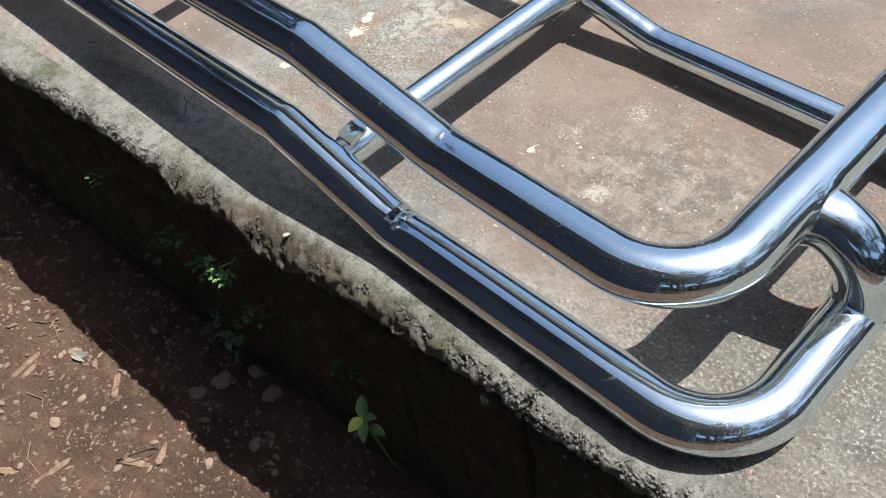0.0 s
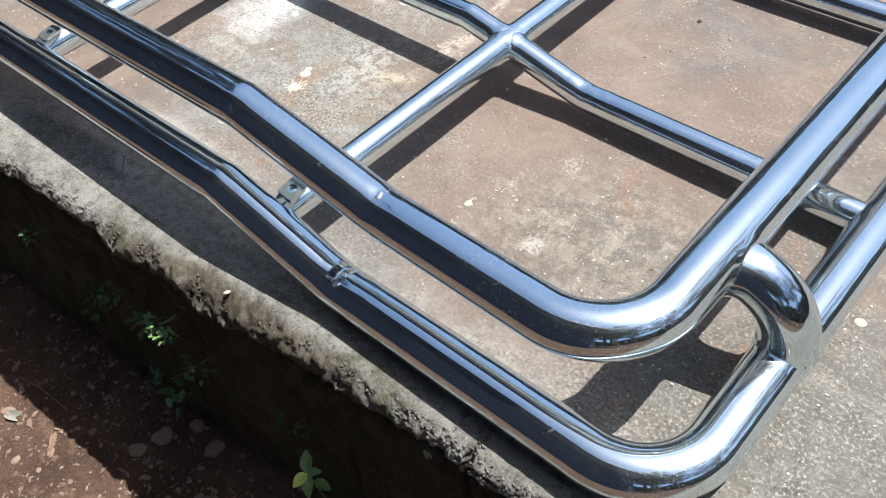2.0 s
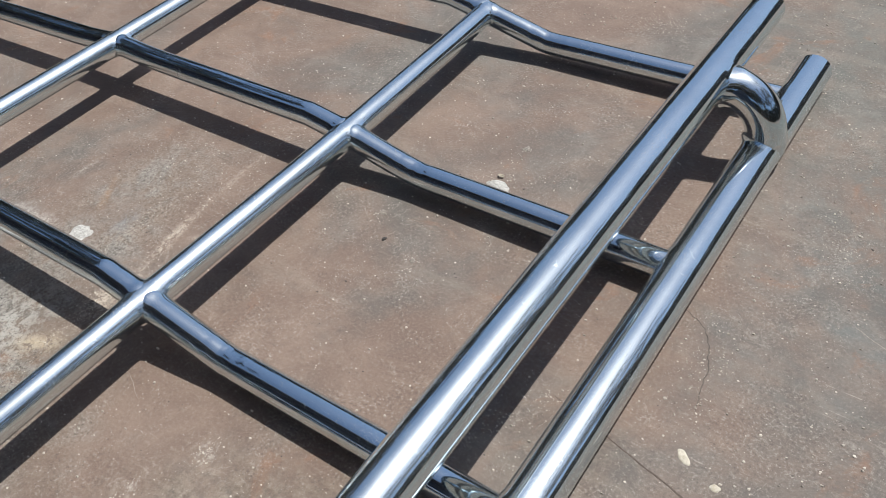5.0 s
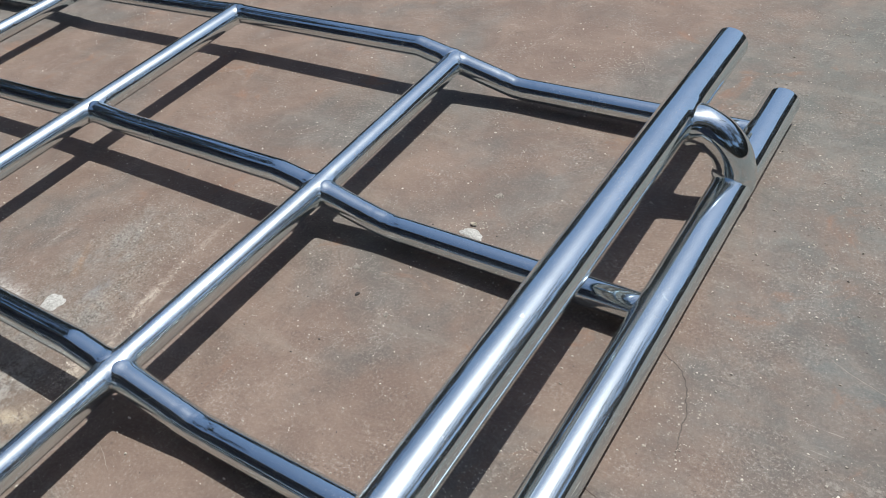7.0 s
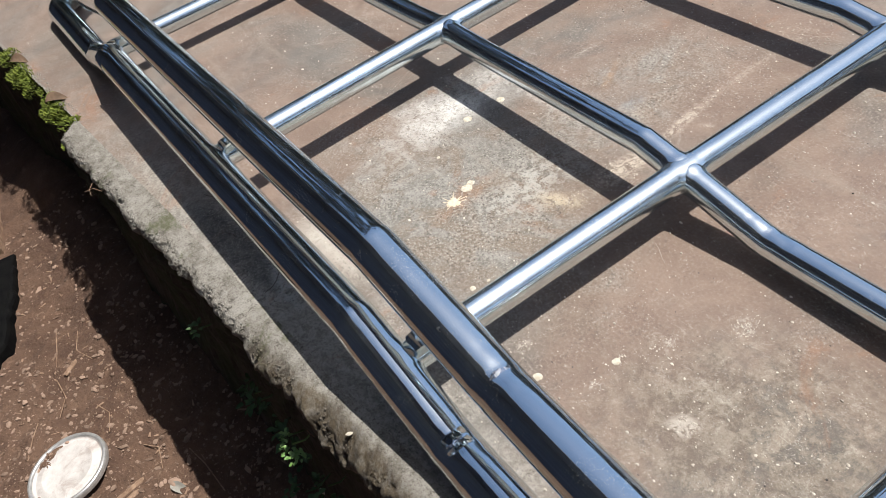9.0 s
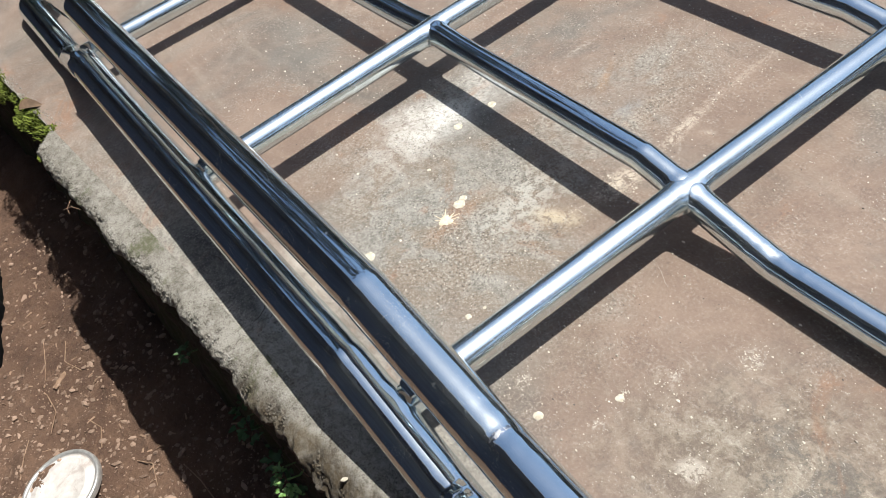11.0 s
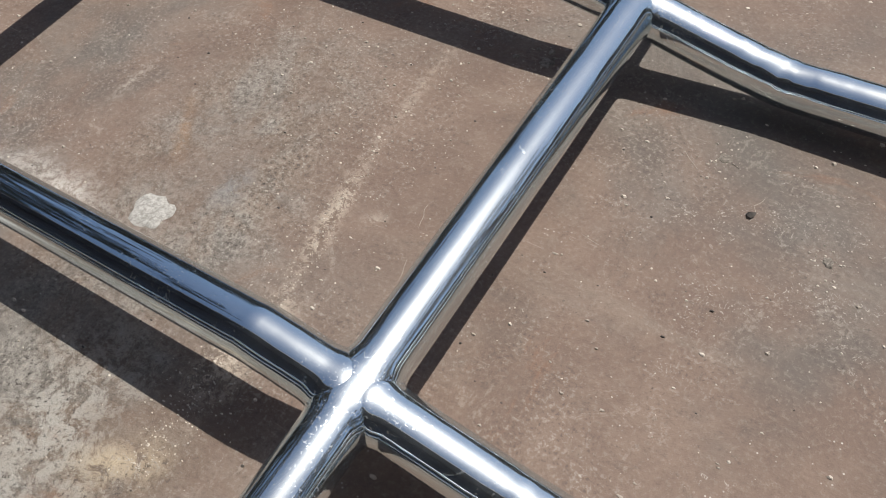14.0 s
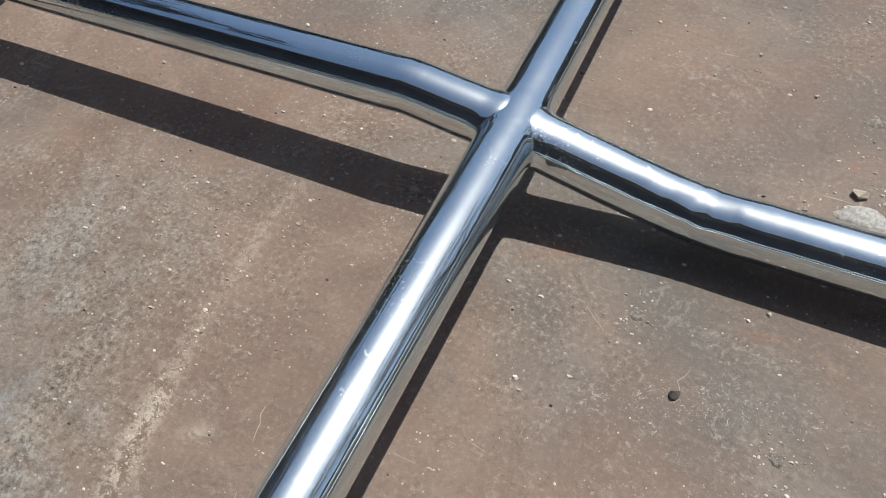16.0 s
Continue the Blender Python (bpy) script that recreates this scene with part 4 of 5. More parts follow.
def chunk(name, x, y, size, material, label, category, seed, flat=0.6, long=1.3, turn=0.0):
    """A split stone: the hull of a few random points, with flat faces and sharp corners."""
    rnd = random.Random(seed)
    bm = bmesh.new()
    for _ in range(13):
        p = Vector((rnd.gauss(0, 1), rnd.gauss(0, 1), rnd.gauss(0, 1))).normalized() * rnd.uniform(0.75, 1.0)
        bm.verts.new((p.x * size * long, p.y * size, (p.z + 0.55) * size * flat if p.z > -0.55 else 0.0))
    hull = bmesh.ops.convex_hull(bm, input=bm.verts)
    bmesh.ops.delete(bm, geom=list({g for g in hull["geom_interior"] + hull["geom_unused"] if isinstance(g, bmesh.types.BMVert)}), context="VERTS")
    me = bpy.data.meshes.new(name)
    bm.to_mesh(me)
    bm.free()
    me.materials.append(material)
    ob = tagged(new(name, me), label, category)
    ob.matrix_world = pose(x, y, -0.0004, 0, 0, turn)
    return ob


chunk("stone_chip", -0.588, 1.276, 0.0046, DARKBIT, "small dark split stone chip lying on concrete", "stone", 11, turn=70)
chunk("stone_chip", -0.047, 1.007, 0.0085, DARKBIT, "small dark split stone chip lying on concrete", "stone", 12, turn=100)
chunk("pebble", -0.514, 1.510, 0.0072, CREAMSTONE, "cream-coloured split pebble lying on concrete", "pebble", 13, flat=0.75, long=1.15)
CRUMB = plain_material("tan_mortar", (0.17, 0.148, 0.125), (0.40, 0.36, 0.31), 330, 0.95, 1.0)
for k, (x, y, r) in enumerate(((-0.842, 1.364, 0.0075), (-0.846, 1.382, 0.0040), (-0.876, 1.358, 0.0036), (-0.860, 1.380, 0.0028), (-0.633, 1.328, 0.0060), (-0.516, 1.260, 0.0050), (-0.517, 1.600, 0.0085))):
    blotch("mortar_crumb", x, y, r, 0.0016, CRUMB, "small crumbled bit of grey mortar on concrete", "mortar", "mortar crumbs on the slab", 80 + k, rough=0.5)

# the worn joint and the grit-filled crack beside the rack


def ribbon(name, points, width, material, label, category, z=0.0009, seed=2, wobble=1.0):
    rnd = random.Random(seed)
    fine = []
    for (x0, y0), (x1, y1) in zip(points, points[1:]):
        steps = max(2, int(math.hypot(x1 - x0, y1 - y0) / 0.006))
        fine += [(x0 + (x1 - x0) * k / steps, y0 + (y1 - y0) * k / steps) for k in range(steps)]
    fine.append(points[-1])
    verts, faces = [], []
    for k, (x, y) in enumerate(fine):
        a, b = fine[max(0, k - 1)], fine[min(len(fine) - 1, k + 1)]
        d = Vector((b[0] - a[0], b[1] - a[1])).normalized()
        w = width * (0.65 + 0.7 * abs(noise.noise(Vector((x * 60, y * 60, seed))))) * (0.15 + 0.85 * math.sin(math.pi * min(1, max(0, k / (len(fine) - 1)))) ** 0.4)
        off = wobble * width * (1.1 * noise.noise(Vector((x * 110, y * 110, seed + 5))) + 0.8 * noise.noise(Vector((x * 35, y * 35, seed + 9))))
        for s in (-1, 0, 1):
            verts.append((x - d.y * (s * w / 2 + off), y + d.x * (s * w / 2 + off), z if s == 0 else -0.0004))
    faces = grid_faces(len(fine), 3)
    return mesh_object(name, verts, faces, material, True, label=label, category=category, kind="structure")


JOINT = plain_material("dirt_in_joint", (0.080, 0.061, 0.050), (0.125, 0.100, 0.083), 120, 0.95, 0.5)
ribbon("slab_joint", [(-0.19, 1.158), (-0.105, 1.140), (-0.052, 1.128), (0.021, 1.112), (0.086, 1.103), (0.17, 1.090), (0.34, 1.062), (0.7, 1.00)], 0.0050, JOINT, "dirt-filled hairline joint in the concrete", "joint", wobble=0.22)
ribbon("slab_crack", [(-0.112, 1.388), (-0.085, 1.377), (-0.062, 1.356), (-0.050, 1.325), (-0.039, 1.300), (-0.037, 1.267), (-0.026, 1.235)], 0.0030, CRACK, "short curved crack filled with grit", "crack", seed=7)

for k, pts in enumerate((((-1.404, 0.347), (-1.385, 0.356), (-1.366, 0.357)), ((-1.262, 0.340), (-1.245, 0.350), (-1.225, 0.352)), ((-1.228, 0.398), (-1.210, 0.409), (-1.190, 0.405)), ((-1.125, 0.386), (-1.095, 0.381), (-1.070, 0.362), (-1.062, 0.340)))):
    ribbon("slab_crack", pts, 0.0034, CRACK, "short ragged crack near the slab's lip", "crack", seed=50 + k)
SCRAPE = plain_material("scraped_concrete", (0.27, 0.235, 0.195), (0.36, 0.32, 0.275), 160, 0.95, 0.4)
for k, pts in enumerate((((-0.724, 0.858), (-0.702, 0.848), (-0.676, 0.836)), ((-0.813, 1.063), (-0.821, 1.085)), ((-0.832, 1.118), (-0.841, 1.146)), ((-0.704, 1.186), (-0.685, 1.182)), ((-0.671, 1.321), (-0.649, 1.304)), ((0.085, 1.485), (0.120, 1.467), (0.170, 1.452)), ((-0.585, 1.300), (-0.590, 1.288), (-0.586, 1.280)))):
    ribbon("scrape_mark", pts, 0.0016, SCRAPE, "thin pale scrape across the concrete", "scrape", z=0.0005, seed=30 + k)


def crumbs(name, places, material, label, category):
    """Loose grains, each a small flattened lump with broken corners, joined as one scatter."""
    rnd = random.Random(31)
    verts, faces = [], []
    for x, y, z, r in places:
        b, a, n = len(verts), rnd.uniform(0, 6.28), 5
        lx, ly, h = rnd.uniform(0.75, 1.35), rnd.uniform(0.55, 1.0), rnd.uniform(0.45, 0.85)
        for level, shrink in ((-0.25, 0.9), (0.35 * h, 1.0), (h, 0.55)):
            for k in range(n):
                q = a + 2 * math.pi * (k + rnd.uniform(-0.25, 0.25)) / n
                f = r * shrink * rnd.uniform(0.7, 1.15)
                verts.append((x + f * lx * math.cos(q), y + f * ly * math.sin(q), z + r * level * rnd.uniform(0.8, 1.1)))
        for k in range(n):
            j = (k + 1) % n
            faces += [(b + k, b + j, b + n + j, b + n + k), (b + n + k, b + n + j, b + 2 * n + j, b + 2 * n + k)]
        faces.append(tuple(b + 2 * n + k for k in range(n)))
    return mesh_object(name, verts, faces, material, False, label=label, category=category, kind="stuff")


def slab_grit():
    rnd = random.Random(17)
    out = []
    while len(out) < 11500:
        x, y = rnd.uniform(-2.1, 0.75), rnd.uniform(0.42, 2.5)
        want = 0.25 + 1.6 * max(0.0, fbm(x, y, 2.0, 3.5)) ** 1.5 + (0.35 if x > -0.25 else 0.0)
        if rnd.random() < want:
            out.append((x, y, 0.0, 0.0007 + 0.0021 * rnd.random() ** 3.5))
    for cx, cy, n, s in ((-0.05, 1.32, 110, 0.022), (-0.03, 1.23, 60, 0.018), (-0.08, 0.98, 60, 0.03), (0.03, 1.07, 40, 0.02), (-0.52, 1.48, 40, 0.03), (-0.45, 0.66, 40, 0.05), (-0.95, 1.15, 70, 0.05), (-0.49, 2.12, 160, 0.022), (-0.53, 2.13, 60, 0.012), (0.024, 1.637, 60, 0.016), (-0.634, 1.323, 30, 0.008), (-0.515, 1.258, 25, 0.009), (-0.521, 1.57, 30, 0.012), (-0.589, 0.674, 45, 0.006), (-0.565, 0.728, 45, 0.012), (-0.578, 0.624, 40, 0.012), (-0.694, 0.588, 45, 0.012), (-0.38, 0.75, 160, 0.06), (-0.522, 0.835, 70, 0.010), (-0.498, 1.216, 25, 0.020), (-0.191, 1.138, 60, 0.014), (-0.23, 1.071, 50, 0.01), (-0.46, 0.672, 35, 0.012), (-0.89, 0.90, 90, 0.02), (-0.843, 1.367, 40, 0.012)):
        out += [(rnd.gauss(cx, s), rnd.gauss(cy, s * 1.4), 0.0, 0.0006 + 0.0012 * rnd.random() ** 2.5) for _ in range(n)]
    # crumbled aggregate along the pale worn line
    for _ in range(420):
        t = rnd.random() ** 1.3
        wide = 0.0045 + 0.008 * max(0.0, fbm(t * 0.4, 3.1, 5.0, 16.0) + 0.35)
        out.append((-0.884 - 0.014 * t - 0.034 * t * t + rnd.gauss(0, wide * (1.6 - t)), 0.82 + 0.38 * t, 0.0, 0.0005 + 0.0009 * rnd.random() ** 2.5))
    return out


def dark_grit():
    rnd = random.Random(19)
    return [(rnd.uniform(-1.6, 0.4), rnd.uniform(0.5, 2.2), 0.0, 0.0007 + 0.0010 * rnd.random() ** 2) for _ in range(520)]


crumbs("dark_grit", dark_grit(), DARKBIT, "scattered dark grit on the slab", "grit")
crumbs("grit", slab_grit(), GRIT, "loose pale sand grains and grit on the slab", "grit")


def lip_grit():
    rnd = random.Random(23)
    out = []
    for _ in range(6500):
        u = rnd.uniform(-2.3, 0.85)
        v = abs(rnd.gauss(0.0, 0.011))
        x, y = edge_point(u, v + lip_noise(u) + 0.0015)
        z = -0.0004 - 0.010 * max(0.0, 1.0 - v / 0.012) ** 2 - 0.026 * crumbled(u) * min(1.0, max(0.0, (0.031 - v) / 0.034))
        out.append((x, y, z - rnd.uniform(0.0, 0.008) * (1.0 if v < 0.003 else 0.0), 0.0007 + 0.0026 * rnd.random() ** 3.0))
    return out


crumbs("edge_grit", lip_grit(), LIP, "crumbled concrete grains along the slab's lip", "grit")

# ---------------------------------------------------------------- the sunken strip of soil


def soil_pebbles():
    rnd = random.Random(41)
    out = []
    for _ in range(11000):
        x, y = rnd.uniform(-2.5, -0.3), rnd.uniform(-0.6, 0.30)
        r = 0.0009 + 0.0080 * rnd.random() ** 5.5
        out.append((x, y, soil_height(x, y) - 0.1 * r, r))
    for _ in range(9000):       # fine pale crumbs, thicker in drifts
        x, y = rnd.uniform(-1.9, -0.5), rnd.uniform(-0.35, 0.28)
        if fbm(x, y, 6.0, 5.0) > rnd.uniform(-0.45, 0.35):
            r = 0.0009 + 0.0030 * rnd.random() ** 3.5
            out.append((x, y, soil_height(x, y) - 0.1 * r, r))
    return out


def clods(name, places, material, label, category):
    """Rounded, uneven lumps joined as one scatter."""
    rnd = random.Random(37)
    ball = bmesh.new()
    bmesh.ops.create_icosphere(ball, subdivisions=1, radius=1.0)
    ball.verts.index_update()
    base = [v.co.copy() for v in ball.verts]
    tris = [tuple(v.index for v in f.verts) for f in ball.faces]
    ball.free()
    verts, faces = [], []
    for x, y, z, r in places:
        b, a = len(verts), rnd.uniform(0, 6.28)
        ca, sa, lx, ly, lz = math.cos(a), math.sin(a), rnd.uniform(0.8, 1.6), rnd.uniform(0.6, 1.0), rnd.uniform(0.35, 0.8)
        for p in base:
            k = r * rnd.uniform(0.62, 1.25)
            px, py = p.x * lx * k, p.y * ly * k
            verts.append((x + px * ca - py * sa, y + px * sa + py * ca, z + (p.z * lz + 0.2) * k))
        faces += [(b + i, b + j, b + k) for i, j, k in tris]
    return mesh_object(name, verts, faces, material, False, label=label, category=category, kind="stuff")


clods("soil_pebbles", soil_pebbles(), STONE, "small brown pebbles and clods strewn on soil", "pebbles")


def litter():
    """Shreds of bark and wood trodden into the soil."""
    rnd = random.Random(77)
    verts, faces = [], []
    for _ in range(520):
        x, y = rnd.uniform(-2.3, -0.5), rnd.uniform(-0.55, 0.22)
        a, l, w, h = rnd.uniform(0, 6.28), rnd.uniform(0.003, 0.012), rnd.uniform(0.0013, 0.0036), rnd.uniform(0.0012, 0.003)
        ca, sa, z, tip, b = math.cos(a), math.sin(a), soil_height(x, y) - 0.0006, rnd.uniform(-0.25, 0.25), len(verts)
        for px, py, pz in ((-1, -1, 0), (1, -0.6, 0), (1, 0.5, 0), (-1, 1, 0), (-0.9, -0.8, 1), (0.85, -0.5, 1), (0.9, 0.4, 1), (-0.8, 0.9, 1)):
            verts.append((x + px * l * ca - py * w * sa, y + px * l * sa + py * w * ca, z + pz * h + tip * px * l * 0.5 * (pz + 0.3)))
        faces += [tuple(b + i for i in f) for f in ((4, 5, 6, 7), (0, 1, 5, 4), (1, 2, 6, 5), (2, 3, 7, 6), (3, 0, 4, 7))]
    mesh_object("wood_litter", verts, faces, LITTER, label="shreds of bark and wood trodden into soil", category="litter", kind="stuff")


def splinter(x, y, half, wide, turn, seed):
    """A torn flat stick: a thin board with ragged ends and a split face."""
    rnd = random.Random(seed)
    bm = bmesh.new()
    n, rows = 9, []
    for k in range(n):
        f = 2.0 * k / (n - 1) - 1.0
        w = wide * (1.0 - 0.25 * abs(f) ** 3) * rnd.uniform(0.85, 1.1)
        h = wide * 0.42 * rnd.uniform(0.8, 1.15)
        rag = [half * f + (rnd.uniform(-0.18, 0.12) * half * f if k in (0, n - 1) else 0.0) for _ in range(6)]
        rows.append([bm.verts.new((rag[q], w * s, h * z)) for q, (s, z) in enumerate(((-1, 0), (-0.9, 0.8), (-0.2, rnd.uniform(0.75, 1.1)), (0.35, rnd.uniform(0.8, 1.2)), (0.95, 0.7), (1, 0)))])
    for a, b in zip(rows, rows[1:]):
        for q in range(6):
            bm.faces.new((a[q], a[(q + 1) % 6], b[(q + 1) % 6], b[q]))
    bm.faces.new(rows[0][::-1])
    bm.faces.new(rows[-1])
    bmesh.ops.recalc_face_normals(bm, faces=bm.faces)
    me = bpy.data.meshes.new("wood_chip")
    bm.to_mesh(me)
    bm.free()
    me.materials.append(WOOD)
    ob = tagged(new("wood_chip", me), "splintered weathered wood chip lying on soil", "wood chip")
    ob.matrix_world = pose(x, y, soil_height(x, y) - 0.0008, rnd.uniform(-4, 4), rnd.uniform(-4, 4), turn)
    return ob


LITTER = plain_material("bark_shreds", (0.085, 0.050, 0.032), (0.17, 0.11, 0.075), 70, 0.9, 0.4, island=True)
litter()
for k, (x, y, long, turn) in enumerate(((-1.347, -0.09, 3.6, 105), (-1.166, 0.02, 3.2, -35), (-1.087, -0.159, 4.2, 88), (-0.963, 0.016, 2.6, -55), (-1.149, -0.222, 3.0, 40), (-1.814, -0.135, 2.8, -45), (-1.363, -0.098, 4.0, 100), (-1.293, 0.003, 2.2, 50), (-0.984, -0.03, 3.5, 35))):
    splinter(x, y, 0.0088 * long, 0.0075, turn, 50 + k)
for k, (x, y, r) in enumerate(((-1.178, -0.111, 0.011), (-1.019, 0.134, 0.015), (-0.884, 0.239, 0.017), (-1.191, -0.046, 0.008), (-0.882, 0.071, 0.009), (-0.95, 0.241, 0.013), (-1.309, -0.006, 0.012), (-0.994, 0.187, 0.018), (-0.838, 0.158, 0.012))):
    shard("stone", x, y, r, STONE, "brown rounded stone half sunk in soil", "stone", 70 + k, z=soil_height(x, y) - 0.25 * r, flat=0.7, long=1.3, turn=37 * k)


def twig(points, r, label="thin dry pale twig lying on soil"):
    verts, faces = tube_mesh([Vector(p) for p in points], r, around=6, caps=False)
    return mesh_object("twig", verts, faces, WOOD, True, label=label, category="twig")


for pts in (((-1.981, -0.143), (-1.898, -0.155), (-1.837, -0.166)), ((-1.69, -0.244), (-1.635, -0.26), (-1.59, -0.285)), ((-1.367, 0.05), (-1.302, 0.068), (-1.208, 0.082)), ((-1.451, -0.037), (-1.414, -0.008), (-1.358, -0.018)), ((-1.925, -0.088), (-1.862, -0.108), (-1.808, -0.08)), ((-1.799, -0.176), (-1.726, -0.167), (-1.662, -0.192)), ((-1.635, -0.102), (-1.598, -0.083), (-1.543, -0.098)), ((-1.18, -0.166), (-1.143, -0.186), (-1.095, -0.182)), ((-1.293, -0.126), (-1.255, -0.107), (-1.227, -0.117))):
    twig([(x, y, soil_height(x, y) + 0.003) for x, y in pts], 0.0014)


def tin_lid(x, y):
    lid = tagged(new("tin_lid"), "scuffed white paint tin lid lying on soil", "lid")
    lid.matrix_world = pose(x, y, soil_height(x, y) + 0.006, 3, -2, 20)
    prof_disc = [(0.0, 0.004), (0.03, 0.0042), (0.058, 0.004), (0.0605, 0.0052), (0.063, 0.0052), (0.0655, 0.0038), (0.074, 0.0035), (0.078, 0.0005), (0.083, 0.0005), (0.085, 0.004)]
    prof_rim = [(0.085, 0.004), (0.087, 0.0085), (0.090, 0.0095), (0.0935, 0.009), (0.0955, 0.006), (0.096, 0.0), (0.0955, -0.006)]
    for name, prof, mat in (("disc", prof_disc, TIN), ("rim", prof_rim, TIN_RIM)):
        bm = bmesh.new()
        n = 56
        rows = [[bm.verts.new((r * math.cos(2 * math.pi * k / n), r * math.sin(2 * math.pi * k / n), z + (0.0006 * noise.noise(Vector((r * 90, k * 0.4, 3)))))) for k in range(n)] for r, z in prof if r > 0]
        for a, b in zip(rows, rows[1:]):
            for k in range(n):
                bm.faces.new((a[k], a[(k + 1) % n], b[(k + 1) % n], b[k]))
        if name == "disc":
            bm.faces.new(rows[0])
        bmesh.ops.recalc_face_normals(bm, faces=bm.faces)
        part(name, bm, mat, lid, smooth=True)


tin_lid(-1.496, -0.206)


def slab_piece(name, corners, z0, z1, material, label, category, wobble=0.004, seed=1, bevel=0.012):
    """A thick piece with a hand-cut outline, rounded along its edges."""
    rnd = random.Random(seed)
    outline = []
    for (ax, ay), (bx, by) in zip(corners, corners[1:] + corners[:1]):
        for k in range(8):
            f = k / 8
            outline.append((ax + (bx - ax) * f + rnd.uniform(-1, 1) * wobble, ay + (by - ay) * f + rnd.uniform(-1, 1) * wobble))
    cx, cy = sum(p[0] for p in outline) / len(outline), sum(p[1] for p in outline) / len(outline)
    bm = bmesh.new()
    rows = []
    for z, inset in ((z0, 0.0), (z1 - bevel, 0.0), (z1 - bevel * 0.3, bevel * 0.35), (z1, bevel)):
        row = []
        for px, py in outline:
            d = math.hypot(px - cx, py - cy)
            row.append(bm.verts.new((cx + (px - cx) * (1 - inset / d), cy + (py - cy) * (1 - inset / d), z + rnd.uniform(-0.0015, 0.0015))))
        rows.append(row)
    n = len(outline)
    for a, b in zip(rows, rows[1:]):
        for k in range(n):
            bm.faces.new((a[k], a[(k + 1) % n], b[(k + 1) % n], b[k]))
    bm.faces.new(rows[-1])
    bm.faces.new(rows[0][::-1])
    bmesh.ops.recalc_face_normals(bm, faces=bm.faces)
    me = bpy.data.meshes.new(name)
    bm.to_mesh(me)
    bm.free()
    me.materials.append(material)
    return tagged(new(name, me), label, category)


# a low near-black piece with hardly any gloss, and a brown block behind it
BLACK_PIECE = plain_material("flat_black", (0.0025, 0.0025, 0.003), (0.005, 0.005, 0.005), 30, 0.85, 0.3)
BLACK_PIECE.node_tree.nodes["Principled BSDF"].inputs["Specular IOR Level"].default_value = 0.08
slab_piece("black_piece", [(-2.371, -0.178), (-2.184, -0.207), (-1.985, -0.261), (-1.908, -0.335), (-1.976, -0.526), (-2.424, -0.533)], -0.56, -0.490, BLACK_PIECE, "flat black piece lying on soil", "mat", 0.004, 3)
slab_piece("timber_block", [(-2.668, -0.182), (-2.42, -0.21), (-2.433, -0.457), (-2.677, -0.45)], -0.56, -0.430, WOOD, "rough brown timber block lying on soil", "block", 0.003, 4)


def wire_loop():
    """A bent scrap of dark wire."""
    pts = []
    for k in range(25):
        a = 2 * math.pi * k / 24 * 0.93
        x, y = -0.996 + 0.040 * math.cos(a) * math.cos(1.1) - 0.009 * math.sin(a) * math.sin(1.1), -0.023 + 0.040 * math.cos(a) * math.sin(1.1) + 0.009 * math.sin(a) * math.cos(1.1)
        pts.append(Vector((x, y, soil_height(x, y) + 0.003 + 0.002 * math.sin(3 * a))))
    verts, faces = tube_mesh(pts, 0.0014, around=6, caps=False)
    mesh_object("wire", verts, faces, CRACK, True, label="bent loop of dark wire lying on soil", category="wire")


wire_loop()

# ---------------------------------------------------------------- plants in the shade of the slab


def leaf_mesh(long, wide, curl=0.2, fold=0.25):
    """An oval leaf with a folded midrib, from its stalk outwards along +x."""
    verts, n = [], 9
    for i in range(n):
        f = i / (n - 1)
        w = wide * 0.5 * math.sin(math.pi * f ** 0.85) ** 0.75 if 0 < i < n - 1 else 0.0005
        z = -curl * long * f * f
        for s in (-1, -0.5, 0, 0.5, 1):
            verts.append((long * f, w * s, z + fold * w * abs(s)))
    me = bpy.data.meshes.new("leaf")
    me.from_pydata(verts, [], grid_faces(n, 5))
    me.polygons.foreach_set("use_smooth", [True] * len(me.polygons))
    return me


def plant(name, base, leaves, material, label, stem_to=None, odd=None):
    """leaves: rows of place, heading, rise, length, width. Each leaf is a part of the plant."""
    p = tagged(new(name), label, "plant")
    p.matrix_world = Matrix.Translation(base)
    shapes = {}
    for k, (off, heading, rise, long, wide) in enumerate(leaves):
        key = (round(long, 3), round(wide, 3), k == odd)
        if key not in shapes:
            shapes[key] = leaf_mesh(long, wide)
            shapes[key].materials.append(LEAF_PALE if k == odd else material)
        ob = new("leaf", shapes[key])
        ob.parent = p
        ob.matrix_local = pose(*off, 0, -rise, heading)
    if stem_to is not None:
        mid = Vector(stem_to) * 0.5 + Vector((0.008, -0.006, 0))
        verts, faces = tube_mesh([Vector((0, 0, 0)), mid, Vector(stem_to)], 0.0016, around=6, caps=False)
        bm = bmesh.new()
        vs = [bm.verts.new(v) for v in verts]
        for f in faces:
            bm.faces.new([vs[i] for i in f])
        part("stem", bm, material, p, smooth=True)
    return p


top = Vector((0.0, -0.045, 0.31))
plant("seedling", (-0.574, 0.326, -0.575), [(top, 140, 28, 0.036, 0.019), (top, 270, 2, 0.028, 0.020), (top, 322, -8, 0.036, 0.018), (top, 48, 12, 0.022, 0.015), (top * 0.90, 215, 0, 0.030, 0.018), (top * 0.90, 20, -5, 0.030, 0.018)], LEAF, "seedling with broad fresh green leaves beside the wall", top, odd=1)


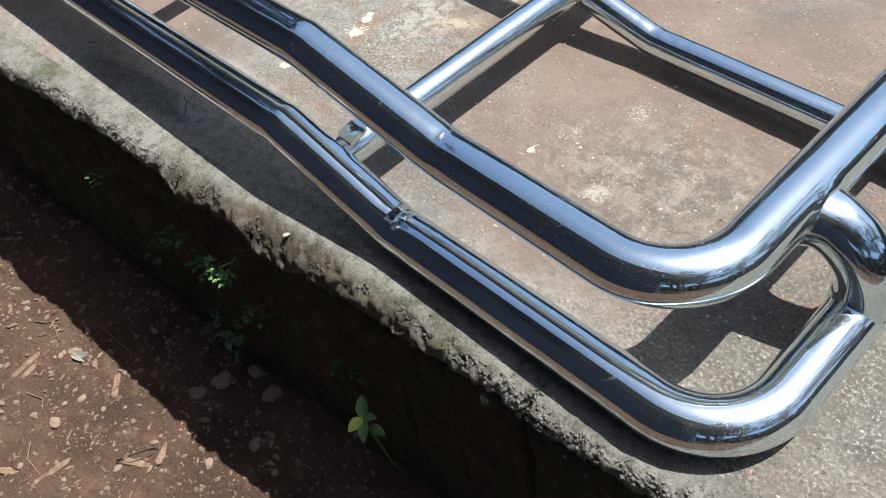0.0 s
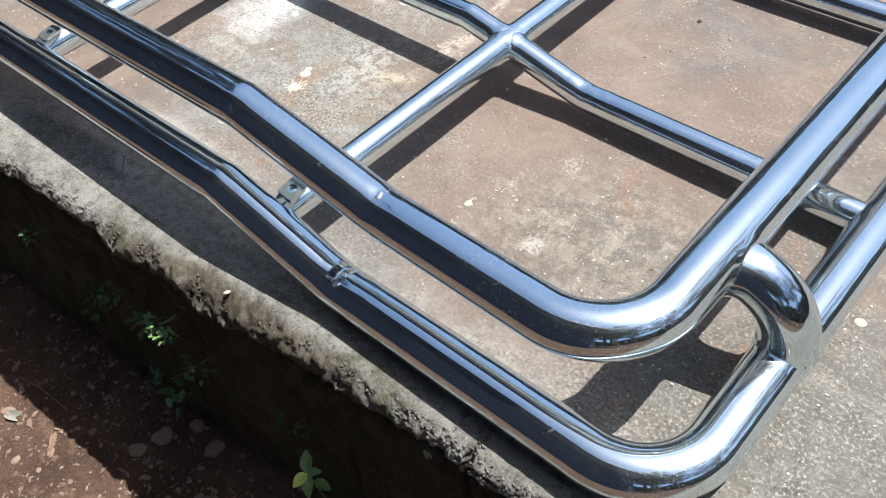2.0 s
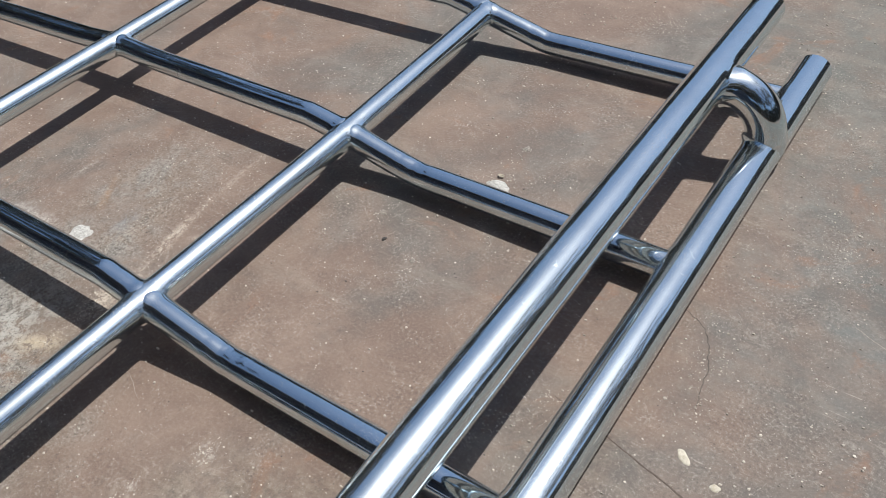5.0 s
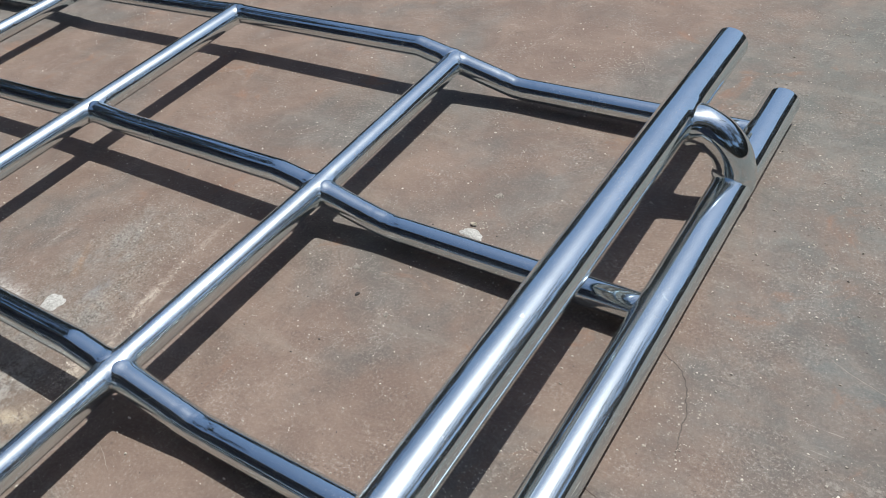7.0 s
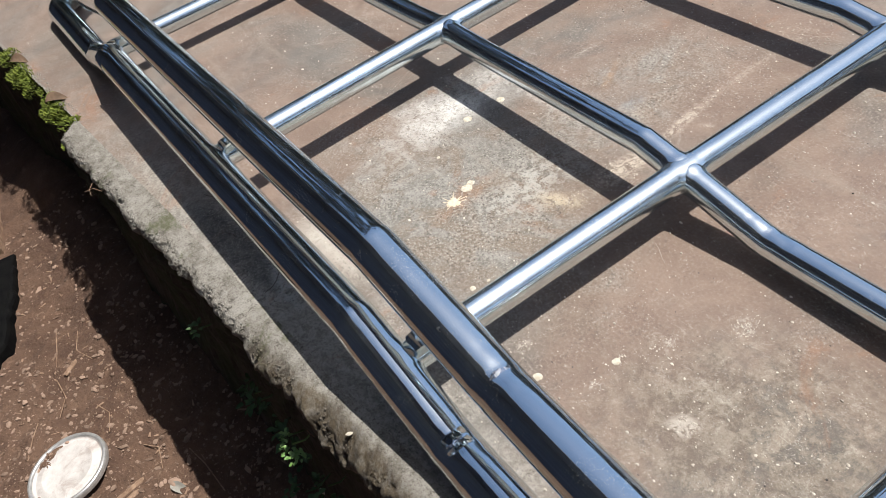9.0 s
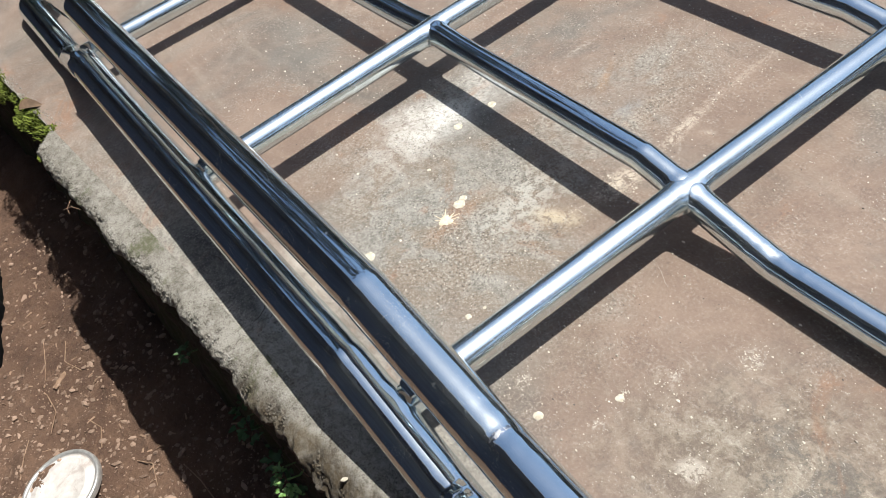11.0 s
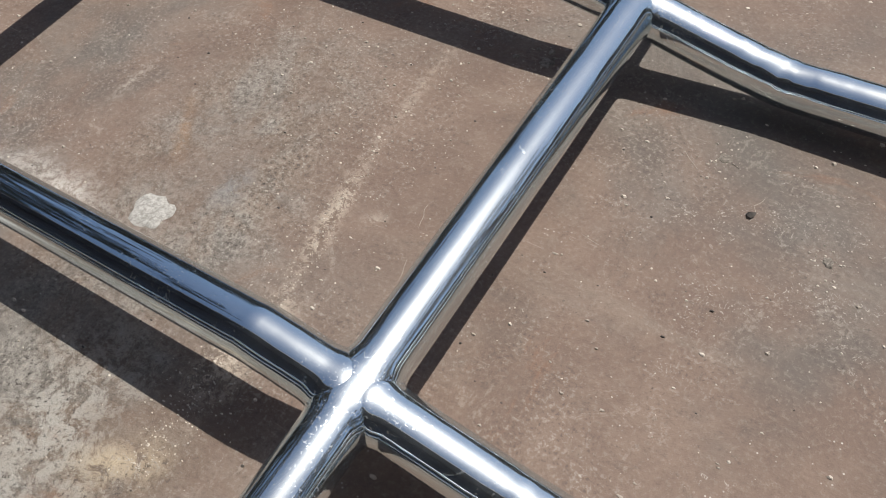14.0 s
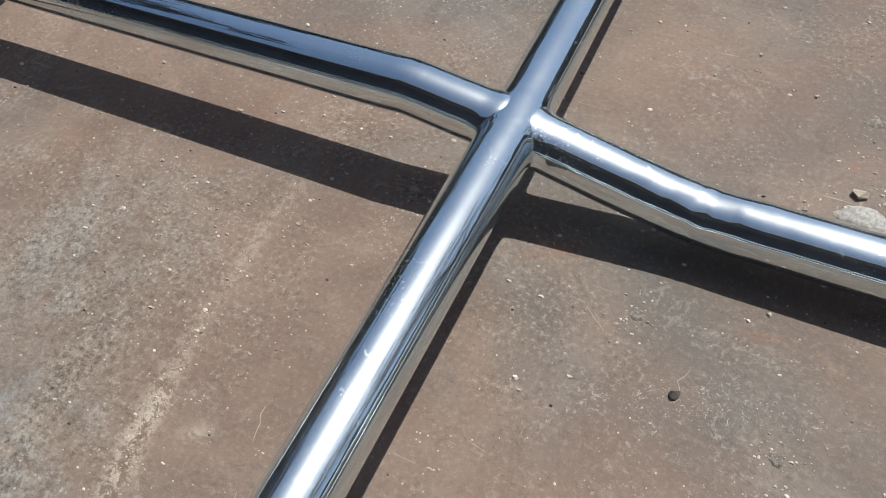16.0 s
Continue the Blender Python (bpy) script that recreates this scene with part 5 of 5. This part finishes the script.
def fern(base, seed, size, count, material, label, name="fern", fine=1.0):
    rnd = random.Random(seed)
    leaves = []
    for k in range(count):
        a = rnd.uniform(150, 390)
        reach = rnd.uniform(0.25, 1.0)
        off = (size * reach * math.cos(radians(a)), size * reach * math.sin(radians(a)) * 0.6, size * (0.5 * reach - 0.7 * reach * reach) + rnd.uniform(-0.2, 0.2) * size)
        long = rnd.choice((0.011, 0.014, 0.018)) * (size / 0.05) ** 0.5 * fine
        leaves.append((off, a + rnd.uniform(-60, 60), rnd.uniform(-25, 35), round(long, 4), round(long * 0.62, 4)))
    return plant(name, base, leaves, material, label, stem_to=(0.0, 0.05, 0.005))


fern((-0.877, 0.258, -0.138), 1, 0.034, 64, LEAF, "small bright green fern growing from the wall", fine=0.62)
fern((-0.935, 0.262, -0.185), 2, 0.045, 30, WEED, "dark green weed growing from the wall", "weed")
flowering = fern((-0.830, 0.272, -0.215), 3, 0.035, 20, WEED, "dark green weed with one white bud growing from the wall", "weed")
bud = bmesh.new()
bmesh.ops.create_icosphere(bud, subdivisions=2, radius=1.0)
for v in bud.verts:
    v.co = Vector((v.co.x * 0.0028, v.co.y * 0.0028 - 0.012, v.co.z * 0.010 - 0.004))
part("bud", bud, SPOT, flowering, "white flower bud", smooth=True)
fern((-0.900, 0.235, -0.290), 4, 0.055, 34, WEED, "dark green weed growing from the wall", "weed")
fern((-1.150, 0.240, -0.280), 7, 0.050, 26, WEED, "dark green weed growing from the wall", "weed")
fern((-1.020, 0.245, -0.165), 10, 0.034, 24, WEED, "dark green weed growing from the wall", "weed")
fern((-1.230, 0.215, -0.140), 11, 0.030, 20, WEED, "dark green weed growing from the wall", "weed")
fern((-0.640, 0.312, -0.240), 13, 0.030, 18, WEED, "dark green weed growing from the wall", "weed")


def moss_clump():
    rnd = random.Random(61)
    verts, faces = [], []
    for _ in range(46):
        u0 = rnd.uniform(-2.35, -1.225)
        edge = lip_noise(u0)
        v0 = edge + rnd.uniform(-0.026, 0.010)
        r0 = rnd.uniform(0.014, 0.032)
        z0 = -0.006 - 1.3 * max(0.0, edge - v0) - rnd.uniform(0.0, 0.022)
        for _ in range(260):
            d = Vector((rnd.gauss(0, 1), rnd.gauss(0, 1), abs(rnd.gauss(0, 1)))).normalized() * r0 * rnd.uniform(0.75, 1.0)
            x, y = edge_point(u0 + d.x * 1.5, v0 + d.y)
            z = z0 + d.z * 0.95
            a, h, w = rnd.uniform(0, 6.28), rnd.uniform(0.003, 0.008), rnd.uniform(0.0012, 0.0028)
            b = len(verts)
            verts += [(x - w * math.cos(a), y - w * math.sin(a), z), (x + w * math.cos(a), y + w * math.sin(a), z), (x + d.x * 0.15 + rnd.uniform(-.003, .003), y + d.y * 0.15 - rnd.uniform(0, .004), z + h)]
            faces.append((b, b + 1, b + 2))
    mesh_object("moss", verts, faces, MOSS, label="bright green moss hanging over the broken slab edge", category="moss", kind="stuff")


moss_clump()
for pts in (((-1.62, 0.150, -0.002), (-1.60, 0.168, 0.008), (-1.585, 0.180, 0.002)), ((-1.63, 0.170, 0.003), (-1.605, 0.160, 0.006), (-1.59, 0.158, 0.001)), ((-0.839, 0.287, -0.083), (-0.829, 0.288, -0.081), (-0.813, 0.291, -0.074))):
    twig(pts, 0.0007, "dry straw bit caught on the slab's lip")
blotch("dry_leaf", -0.730, 0.331, 0.0030, 0.0012, SPOT, "tiny pale dry leaf on the slab's lip", "leaf", seed=9, stretch=1.8, turn=70).location.z = -0.006
DRY = plain_material("dry_brown_leaf", (0.075, 0.045, 0.026), (0.15, 0.095, 0.058), 45, 0.8, 0.3)
PALE_DRY = plain_material("bleached_dry_leaf", (0.20, 0.19, 0.165), (0.30, 0.285, 0.25), 45, 0.85, 0.3)


def fallen_leaf(x, y, z, heading, rise, long, wide, material, label):
    me = leaf_mesh(long, wide, 0.35, 0.7)
    me.materials.append(material)
    ob = tagged(new("dry_leaf", me), label, "leaf")
    ob.matrix_world = pose(x, y, z, 8, -rise, heading)


fallen_leaf(-2.425, 0.110, 0.004, 40, 14, 0.060, 0.034, DRY, "curled brown dry leaf caught on moss")
fallen_leaf(-2.085, 0.150, 0.004, 65, 12, 0.055, 0.036, DRY, "curled brown dry leaf caught on moss")
fallen_leaf(-1.309, -0.015, soil_height(-1.309, -0.015) + 0.004, 30, 4, 0.055, 0.022, PALE_DRY, "bleached grey dry leaf lying on soil")
